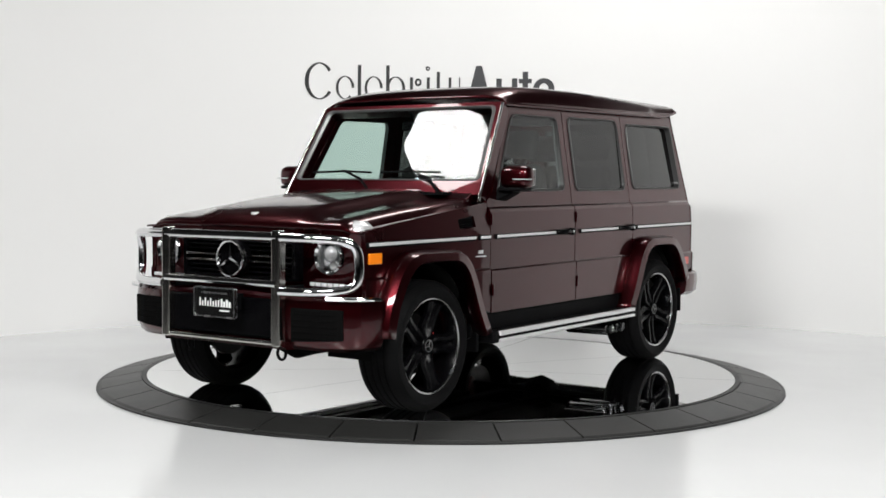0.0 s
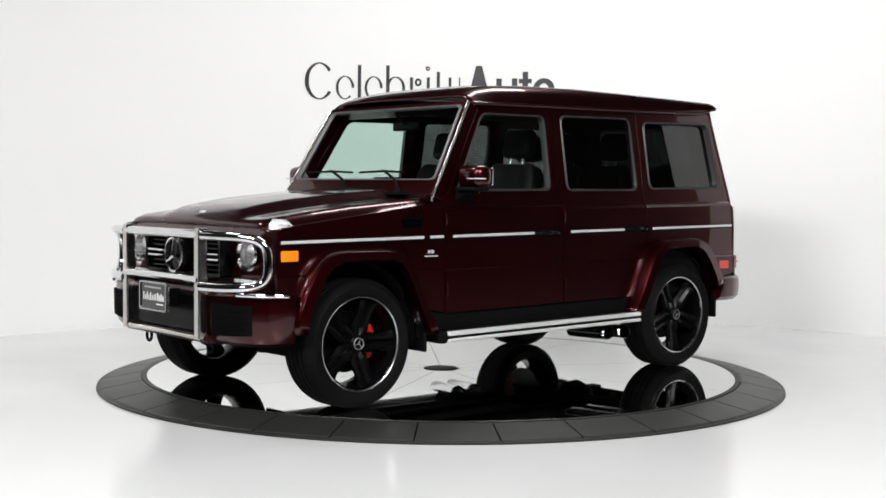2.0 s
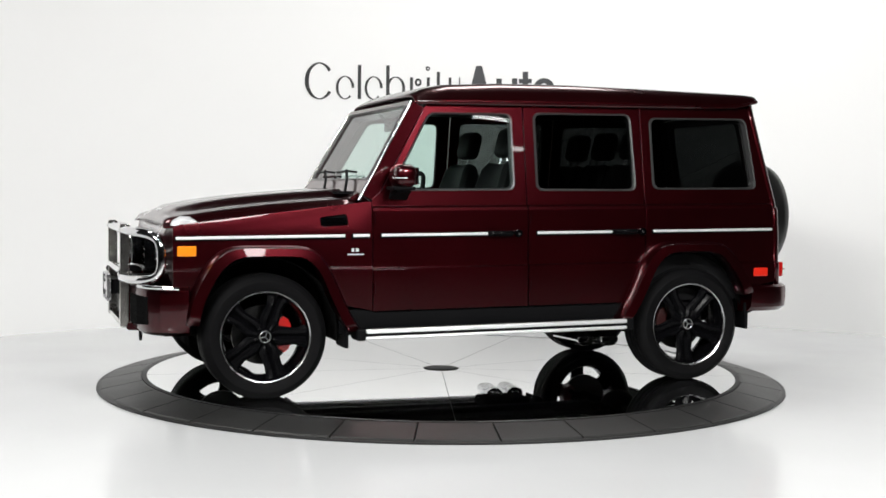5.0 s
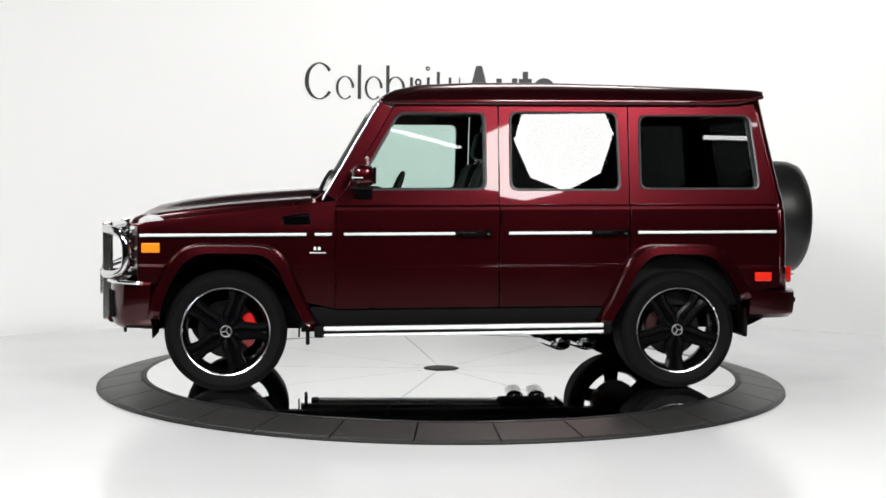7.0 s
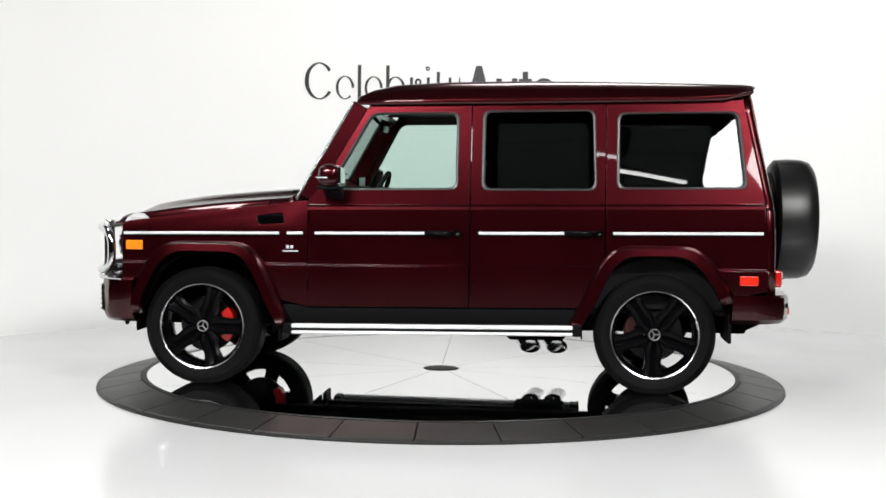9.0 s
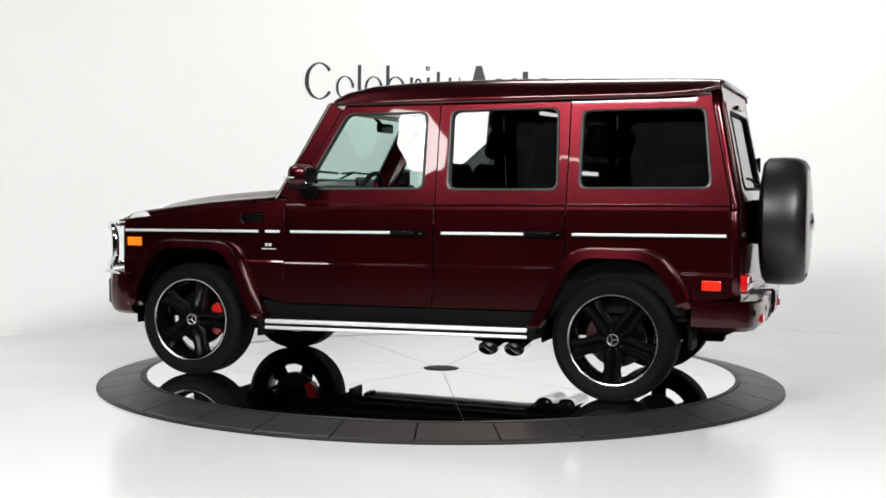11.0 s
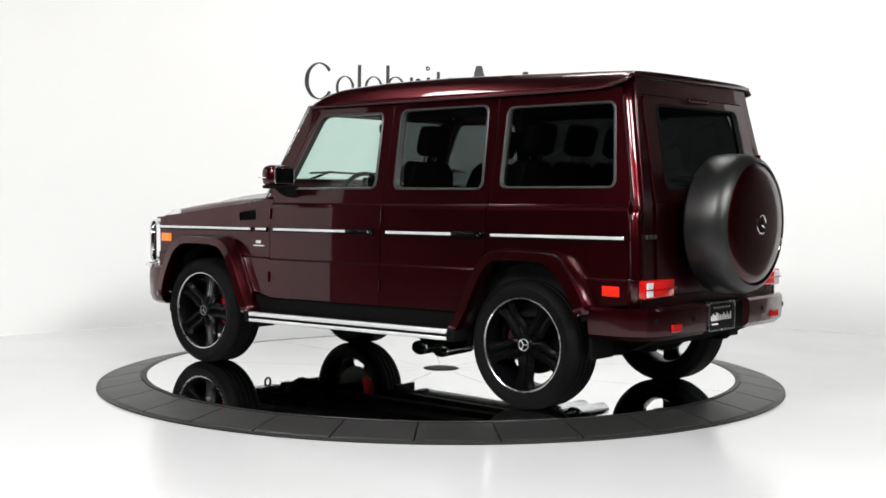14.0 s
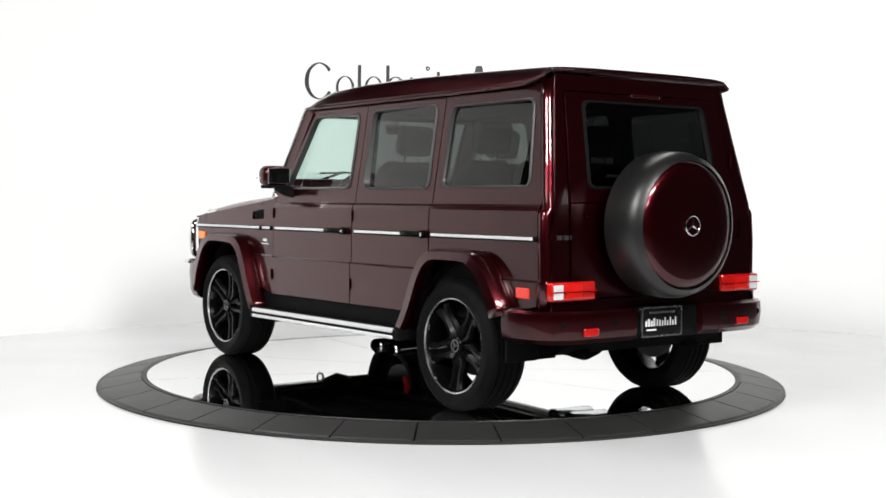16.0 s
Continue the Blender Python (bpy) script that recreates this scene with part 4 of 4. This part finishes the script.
        for k in range(5):
            zz = 0.475 + 0.032 * k
            part("intake_bar", tube([(float(np.interp(y, [0.2, 0.45, 0.69, 0.80], [2.19, 2.185, 2.16, 2.12])) + 0.016, s * y, zz) for y in (0.51, 0.6, 0.69, 0.77)], 0.0035, 6), UNDER, bump)
        part("bumper_trim", tube([(2.17, s * 0.72, 0.69), (2.12, s * 0.84, 0.69), (2.04, s * 0.905, 0.69), (1.96, s * 0.915, 0.685)], 0.012, 8), CHROME, bump, "chrome corner trim", smooth=40)
        part("tow_hook", tube([(2.12, s * 0.36 + 0.03 * math.cos(a), 0.37 + 0.035 * math.sin(a)) for a in [2 * math.pi * i / 16 for i in range(16)]], 0.009, 6, closed=True), TRIM, bump, smooth=40)
    part("centre_intake", rbox(2.1, 2.206, -0.40, 0.40, 0.455, 0.672, 0.012, 2), GLOSSBLACK, bump, "black centre intake")
    part("skid_lip", loft([[(2.20, y, 0.405), (2.215, y, 0.42), (2.205, y, 0.45), (2.12, y, 0.44), (2.1, y, 0.40)] for y in (-0.47, 0.47)]), PAINT, bump, smooth=30)
    licence_plate(car, 2.285, 0.025, 0.642, 1)
    part("plate_bracket", box(2.19, 2.284, -0.1, 0.14, 0.60, 0.69), TRIM, bump)

    # -- bright grille guard --
    guard = empty("grille_guard")
    guard.parent = car
    tagged(guard, "polished steel grille guard")
    X = 2.235
    for s in (1, -1):
        bm = bmesh.new()
        add_loft(bm, [[(X + dx + 0.014, s * (0.425 + w), z) for dx, w in ((0, -0.03), (0, 0.03))] + [(X + dx - 0.045, s * (0.425 + w), z) for dx, w in ((0, 0.03), (0, -0.03))]
                      for z, dx in ((0.42, -0.005), (0.46, 0.012), (0.70, 0.02), (0.96, 0.01), (1.02, -0.01), (1.045, -0.04))])
        part("upright", bm, GUARDM, guard, "flat steel upright", smooth=30, bevel=0.01)
        pts = [(X - 0.01, 0.45, 1.008), (X - 0.03, 0.62, 1.006), (X - 0.085, 0.75, 1.002), (X - 0.15, 0.82, 0.985), (X - 0.178, 0.84, 0.95), (X - 0.185, 0.845, 0.90), (X - 0.185, 0.845, 0.80),
               (X - 0.178, 0.84, 0.765), (X - 0.145, 0.815, 0.737), (X - 0.08, 0.745, 0.727), (X - 0.03, 0.62, 0.722), (X, 0.45, 0.722)]
        part("lamp_hoop", tube(bent([(x, s * y, z) for x, y, z in pts], 48), 0.026, 14), CHROME, guard, "chrome tube hoop round the headlight", smooth=40)
        part("bracket", rbox(2.03, X, *sorted((s * 0.415, s * 0.445)), 0.70, 0.745, 0.006, 2), TRIM, guard)
    part("lower_bar", tube([(X - 0.004, y, 0.437) for y in (-0.43, 0.0, 0.43)], 0.015, 12), GUARDM, guard, "steel lower bar", smooth=40)
    part("top_bar", tube([(X - 0.01, y, 1.008) for y in (-0.43, 0.0, 0.43)], 0.026, 14), CHROME, guard, smooth=40)
    part("middle_bar", tube([(X, y, 0.757) for y in (-0.43, 0.0, 0.43)], 0.022, 14), CHROME, guard, smooth=40)

    # -- rear: frame, swinging door with window, lamps, bumper, spare wheel --
    back = lambda z: float(np.interp(z, [0.6, 0.95, 1.2, 1.3, 1.85], [-2.13, -2.126, -2.114, -2.09, -1.975]))
    outline = [(-0.78, 0.62), (0.78, 0.62), (0.784, 1.0), (0.757, 1.18), (0.645, 1.895), (-0.645, 1.895), (-0.757, 1.18), (-0.784, 1.0)]
    hole = rounded([(-0.56, 0.69), (0.66, 0.69), (0.66, 1.2), (0.60, 1.81), (-0.60, 1.81), (-0.66, 1.2), (-0.66, 0.80)], 0.03)
    rear = part("rear_frame", panel(outline, [hole], lambda u, w, t: (back(w) + t, u, w), 0.04, (0.95, 1.2)), PAINT, car, smooth=15, bevel=0.004)
    for s in (1, -1):
        rows = []
        for z in (0.62, 0.784, 0.795, 0.95, 1.0, 1.14, 1.16, 1.172, 1.2, 1.27, 1.5, 1.76, 1.87):
            yo, xb = SIDE(z), back(z)
            row = [(xb + 0.054, s * yo, z)] + [(xb + 0.036 - 0.036 * math.sin(a), s * (yo - 0.036 + 0.036 * math.cos(a)), z) for a in [radians(15 * k) for k in range(7)]] + [(xb, s * (yo - 0.052), z)]
            rows.append(row)
        ob = part("corner_pillar", loft(rows, closed=False), PAINT, rear, smooth=25)
        ob.modifiers.new("thick", "SOLIDIFY").thickness = 0.01
    dl = [(-0.552, 0.698), (0.652, 0.698), (0.652, 1.2), (0.592, 1.802), (-0.592, 1.802), (-0.652, 1.2), (-0.652, 0.81)]
    rwin = rounded([(-0.50, 1.285), (0.50, 1.285), (0.47, 1.755), (-0.47, 1.755)], 0.05)
    rd = part("tailgate", panel(rounded(dl, 0.03), [rwin], lambda u, w, t: (back(w) - 0.012 + t, u, w), 0.04, (0.95, 1.2)), PAINT, car, "dark red tailgate with a tinted window", smooth=15, bevel=0.004)
    bm = bmesh.new()
    bm.faces.new([bm.verts.new((back(w) + 0.004, u * 1.02, w)) for u, w in rwin])
    pane = part("rear_window", bm, GLASS_R, rd, "dark tinted rear window")
    pane.visible_shadow = False
    bm = bmesh.new()
    add_loft(bm, [[(back(1.52 + (w - 1.52) * k) - o, u * k, 1.52 + (w - 1.52) * k) for u, w in rwin] for k, o in ((1.0, -0.01), (1.03, 0.014), (0.985, 0.018), (0.955, 0.0))], caps=False)
    part("window_rubber", bm, TRIM, rd, smooth=50)
    part("rear_wiper", tube([(back(1.30) - 0.03, -0.05, 1.31), (back(1.36) - 0.035, 0.15, 1.345), (back(1.36) - 0.03, 0.38, 1.35)], 0.009, 8), TRIM, rd)
    part("brake_lamp", rbox(back(1.80) - 0.035, back(1.80) - 0.005, -0.11, 0.11, 1.785, 1.81, 0.008, 2), DARKLENS, rd, "dark red high brake lamp")
    for k, y in enumerate((0.735, 0.69, 0.645)):
        part("badge_bar", box(-2.134, -2.122, y - 0.016, y + 0.012, 1.01, 1.034), DULLCHROME, rear)
    for s in (1, -1):
        tl = part("tail_light", rbox(-2.165, -2.10, *sorted((s * 0.50, s * 0.815)), 0.688, 0.79, 0.012, 3), TAILRED, car, "red tail light behind a thin guard bar", smooth=40)
        part("reversing_lens", rbox(-2.172, -2.15, *sorted((s * 0.735, s * 0.80)), 0.70, 0.778, 0.006, 2), CLEARLENS, tl, "clear reversing lens")
        part("brake_lens", rbox(-2.171, -2.15, *sorted((s * 0.60, s * 0.72)), 0.70, 0.778, 0.006, 2), BRAKELENS, tl, "bright red brake lens")
        part("lamp_guard", rbox(-2.179, -2.16, *sorted((s * 0.50, s * 0.815)), 0.737, 0.744, 0.003, 1), TAILRED, tl)
        for z in (1.05, 1.45):
            part("tailgate_hinge", lathe([(0.014, -0.05), (0.014, 0.05)], "z", at=(back(z) - 0.015, -0.665, z), n=12), PAINT, rd, smooth=30)
    plan = [(-1.86, 0.90), (-1.98, 0.905), (-2.10, 0.88), (-2.18, 0.82), (-2.22, 0.72), (-2.235, 0.5), (-2.235, 0.26)]
    sect = [(-0.12, 0.635), (-0.015, 0.64), (0.0, 0.625), (0.004, 0.56), (-0.005, 0.49), (-0.04, 0.462), (-0.12, 0.455)]
    for s in (1, -1):
        rows = []
        for x, y in plan:
            n = Vector((x + 1.6, y * 0.9, 0)).normalized()
            rows.append([(x + n.x * o, s * (y + n.y * o), z) for o, z in sect])
        rb = part("rear_bumper", loft(rows), PAINT, car, smooth=30)
        part("bumper_reflector", rbox(-2.243, -2.225, *sorted((s * 0.545, s * 0.645)), 0.505, 0.548, 0.006, 2), TAILRED, rb, "red reflector")
        for yy in (0.42, 0.76):
            part("parking_sensor", lathe([(0.016, -2.242 if yy < 0.6 else -2.211), (0.016, -2.19)], "x", at=(0, s * yy, 0.57), n=16), TRIM, rb)
    part("bumper_centre", rbox(-2.20, -2.06, -0.27, 0.30, 0.46, 0.632, 0.015, 3), TRIM, car, "black bumper centre", smooth=40)
    licence_plate(car, -2.205, 0.055, 0.555, -1)
    # spare wheel
    sp = empty("spare_wheel")
    sp.parent = car
    tagged(sp, "spare wheel in a black cover with a dark red face")
    cy, cz = 0.105, 1.09
    part("cover_band", lathe([(0.30, -2.185), (0.365, -2.19), (0.392, -2.215), (0.397, -2.30), (0.393, -2.38), (0.376, -2.43), (0.345, -2.452)], "x", at=(0, cy, cz), n=72, close=False), COVER, sp, "black grained cover", smooth=40)
    part("cover_back", lathe([(0.02, -2.18), (0.31, -2.18), (0.31, -2.20), (0.02, -2.20)], "x", at=(0, cy, cz), n=48), TRIM, sp)
    part("cover_face", lathe([(0.347, -2.425), (0.338, -2.44), (0.318, -2.454), (0.285, -2.463), (0.22, -2.469), (0.12, -2.473), (0.001, -2.475)], "x", at=(0, cy, cz), n=72, close=False), PAINT, sp, "dark red painted face", smooth=40)
    part("cover_ring", lathe([(0.344, -2.432), (0.348, -2.442), (0.353, -2.441), (0.355, -2.43)], "x", at=(0, cy, cz), n=72, close=False), CHROME, sp, "chrome trim ring", smooth=50)
    emblem(sp, (-2.482, cy, cz), 0.052, "x", -1)
    part("carrier", rbox(-2.20, -2.08, cy - 0.16, cy + 0.16, 0.95, 1.22, 0.02, 2), TRIM, sp)

    # -- underside --
    part("chassis", loft([[(x, y, z) for y, z in ((-0.70, 0.50), (-0.62, 0.40), (0.62, 0.40), (0.70, 0.50))] for x in (0.95, -0.95)]), UNDER, car)
    part("engine_bay", box(0.95, 1.97, -0.47, 0.47, 0.44, 1.0), UNDER, car)
    part("luggage_floor", box(-2.08, -0.95, -0.47, 0.47, 0.50, 0.86), UNDER, car)
    part("rear_valance", loft([[(-1.98, y, 0.58), (-2.12, y, 0.56), (-2.08, y, 0.44), (-1.93, y, 0.37)] for y in (-0.60, 0.60)]), UNDER, car)
    for s in (1, -1):
        part("frame_rail", rbox(-2.0, 2.0, *sorted((s * 0.38, s * 0.48)), 0.36, 0.47, 0.01, 1), UNDER, car)
        for x in (0.95, -1.85):
            part("mud_flap", rbox(x - 0.012, x + 0.012, *sorted((s * 0.64, s * 0.86)), 0.30 if x > 0 else 0.34, 0.52, 0.005, 1), TRIM, car)
    for x in AXLES:
        ax = part("axle", lathe([(0.05, -0.74), (0.06, -0.3), (0.06, 0.3), (0.05, 0.74)], "y", at=(x, 0, HUB_Z), n=20), UNDER, car, smooth=40)
        part("differential", lathe([(0.03, -0.15), (0.11, -0.09), (0.135, 0.0), (0.11, 0.09), (0.03, 0.15)], "y", at=(x, -0.12, HUB_Z - 0.02), n=24), UNDER, ax, smooth=40)
        part("track_rod", tube([(x + 0.14, -0.66, HUB_Z - 0.06), (x + 0.14, 0.66, HUB_Z - 0.04)], 0.016, 8), UNDER, ax)
    part("prop_shaft", tube([(-1.3, -0.05, 0.40), (1.3, -0.05, 0.40)], 0.035, 12), UNDER, car, smooth=40)
    # twin side pipes before the rear wheels
    for s in (1, -1):
        ex = part("silencer", rbox(-0.85, -0.48, *sorted((s * 0.48, s * 0.74)), 0.32, 0.40, 0.03, 3), UNDER, car, smooth=40)
        for x in (-0.60, -0.765):
            bm = bmesh.new()
            add_lathe(bm, [(0.054, 0.60), (0.054, 0.89), (0.048, 0.897), (0.045, 0.88), (0.045, 0.66), (0.004, 0.66)], "y", n=24, close=False)
            for v in bm.verts:
                v.co = Vector((x - (v.co.y - 0.6) * 0.12 + v.co.x * 1.2, s * v.co.y, 0.305 + v.co.z * 0.8))
            part("exhaust_tip", bm, CHROME, ex, "chrome exhaust tip", smooth=40)

    # -- cabin --
    part("cabin_floor", box(-2.0, 0.85, -0.74, 0.74, 0.50, 0.54), LEATHER, car)
    part("bulkhead", box(0.80, 0.83, -0.72, 0.72, 0.5, 1.2), UNDER, car)
    for s in (1, -1):
        part("door_lining", box(-1.95, 0.75, *sorted((s * 0.755, s * 0.775)), 0.54, 1.22), LEATHER, car)
    part("dashboard", loft([[(0.80, y, 1.0), (0.80, y, 1.20), (0.68, y, 1.235), (0.56, y, 1.22), (0.50, y, 1.14), (0.52, y, 1.0)] for y in (-0.72, 0.72)]), LEATHER, car, "black dashboard", bevel=0.015)
    part("instrument_hood", rbox(0.47, 0.66, 0.20, 0.54, 1.19, 1.285, 0.03, 3), LEATHER, car, smooth=40)
    part("centre_screen", rbox(0.565, 0.585, -0.13, 0.13, 1.225, 1.345, 0.008, 2), GLOSSBLACK, car)
    part("centre_console", rbox(-0.35, 0.55, -0.13, 0.13, 0.54, 0.95, 0.03, 2), LEATHER, car)
    sw = part("steering_wheel", tube([(0.40 - 0.07 * math.sin(a), 0.37 + 0.185 * math.cos(a), 1.20 + 0.17 * math.sin(a)) for a in [2 * math.pi * i / 32 for i in range(32)]], 0.016, 8, closed=True), LEATHER, car, "black steering wheel", smooth=50)
    part("wheel_boss", rbox(0.38, 0.43, 0.30, 0.44, 1.14, 1.25, 0.02, 2), LEATHER, sw)
    for a in (0, 180, 270):
        part("wheel_spoke", tube([(0.405, 0.37, 1.195), (0.40 - 0.07 * math.sin(radians(a)), 0.37 + 0.18 * math.cos(radians(a)), 1.20 + 0.165 * math.sin(radians(a)))], 0.014, 6), STEEL, sw)
    part("rear_view_mirror", rbox(0.40, 0.43, -0.13, 0.13, 1.655, 1.72, 0.014, 3), GLOSSBLACK, car, "black rear-view mirror", smooth=40)
    part("mirror_stem", tube([(0.43, 0, 1.70), (0.50, 0, 1.77)], 0.012, 8), TRIM, car)

    def seat(x, y, w):
        st = part("seat", rbox(x - 0.02, x + 0.50, y - w / 2, y + w / 2, 0.78, 0.95, 0.05, 4), LEATHER, car, "black leather seat", smooth=50)
        tilt = Matrix.Translation((x, y, 0.90)) @ pose(0, 0, 0, 0, -14, 0)
        bm = bmesh.new()
        rows = []
        for z, k, d in ((0, 0.92, 0.13), (0.15, 1.0, 0.15), (0.35, 1.0, 0.13), (0.5, 0.86, 0.11), (0.56, 0.7, 0.06)):
            h = w / 2 * k
            rows.append([(-d / 2, -h * 0.9, z), (d / 2, -h, z), (d / 2 + 0.02, -h * 0.8, z), (d / 2 - 0.015, -h * 0.4, z), (d / 2 - 0.015, h * 0.4, z), (d / 2 + 0.02, h * 0.8, z), (d / 2, h, z), (-d / 2, h * 0.9, z)])
        add_loft(bm, rows)
        bmesh.ops.transform(bm, matrix=tilt, verts=bm.verts)
        part("backrest", bm, LEATHER, st, smooth=60, bevel=0.02)
        part("head_restraint", rbox(-0.05, 0.05, -0.13, 0.13, 0.60, 0.80, 0.045, 4, m=tilt), LEATHER, st, smooth=60)
        for yy in (-0.06, 0.06):
            part("restraint_rod", tube([tilt @ Vector((0, yy, 0.5)), tilt @ Vector((0, yy, 0.64))], 0.007, 6), STEEL, st)
        part("seat_base", rbox(x, x + 0.45, y - w / 2 + 0.04, y + w / 2 - 0.04, 0.54, 0.80, 0.02, 1), TRIM, st)

    seat(-0.12, 0.37, 0.52)
    seat(-0.12, -0.37, 0.52)
    for y in (0.44, 0.0, -0.44):
        seat(-1.02, y, 0.42)

    # -- wheels --
    for x in AXLES:
        for s in (1, -1):
            w = wheel_parts(car, "wheel", s)
            w.matrix_basis = pose(x, s * 0.755, HUB_Z, 0, (-19 if x > 0 else 34), 0)
            tagged(w, "black five-spoke alloy wheel with silver lip")
            caliper(car, x, HUB_Z, s, x > 0)
    return car


car = build_car()
deck = build_turntable()


def SX(px):
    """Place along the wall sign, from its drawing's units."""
    return -1.381 + (px - 540) * 0.005667


def SZ(py):
    return 2.562 - (py - 110) * 0.005587


def build_letters():
    sign, bar, oval, on_wall = build_sign()
    A, B = LETTER, LETTER2
    # thin serif run: tall oval, then stems and small ovals
    oval(SX(565), SZ(143), SX(590) - SX(565), SZ(110) - SZ(143), 0.038, 0.010, A, 38, 322)
    oval(SX(609), SZ(154), SX(625) - SX(609), SZ(133) - SZ(154), 0.026, 0.008, A, 0, 310)
    bar(SX(634), SZ(174), SZ(113), 0.034, A)
    oval(SX(659), SZ(154), SX(675) - SX(659), SZ(133) - SZ(154), 0.026, 0.008, A, 0, 310)
    bar(SX(684), SZ(174), SZ(113), 0.034, A)
    oval(SX(698), SZ(154), SX(715) - SX(698), SZ(133) - SZ(154), 0.030, 0.008, A)
    bar(SX(726), SZ(174), SZ(134), 0.030, A)
    oval(SX(738), SZ(143), SX(744) - SX(738), SZ(136) - SZ(143), 0.02, 0.02, A)
    bar(SX(756), SZ(174), SZ(134), 0.030, A)
    oval(SX(755), SZ(118), SX(759) - SX(755), SZ(114) - SZ(118), 0.014, 0.014, A)
    bar(SX(774), SZ(174), SZ(124), 0.032, A)
    bar(SX(795), SZ(174), SZ(134), 0.028, A)
    bar(SX(812), SZ(174), SZ(134), 0.012, A)
    # heavy plain run
    bar(SX(847), SZ(174), SZ(113), 0.23, B, top=0.06)
    bar(SX(883), SZ(174), SZ(136), 0.055, B)
    bar(SX(911), SZ(174), SZ(136), 0.055, B)
    bar(SX(930), SZ(174), SZ(124), 0.055, B)
    bar(SX(930), SZ(145), SZ(137), 0.13, B)
    oval(SX(963), SZ(155), SX(982) - SX(963), SZ(136) - SZ(155), 0.06, 0.05, B)
    tagged(sign, "black painted dealer sign on the white curved wall", "wall sign")


build_letters()


def motions():
    """The deck turns and carries the car round with it."""
    ox, oy, lift = -0.0127, 0.0825, DECK - 0.014
    rows, deck_rows = [], []
    for t, deg in SWING:
        c, s = math.cos(radians(deg)), math.sin(radians(deg))
        rows.append((t, pose(c * ox - s * oy, s * ox + c * oy, lift, 0, 0, deg)))
        deck_rows.append((t, pose(0, 0, 0, 0, 0, deg)))
    walk(car, rows)
    walk(deck, deck_rows)


motions()
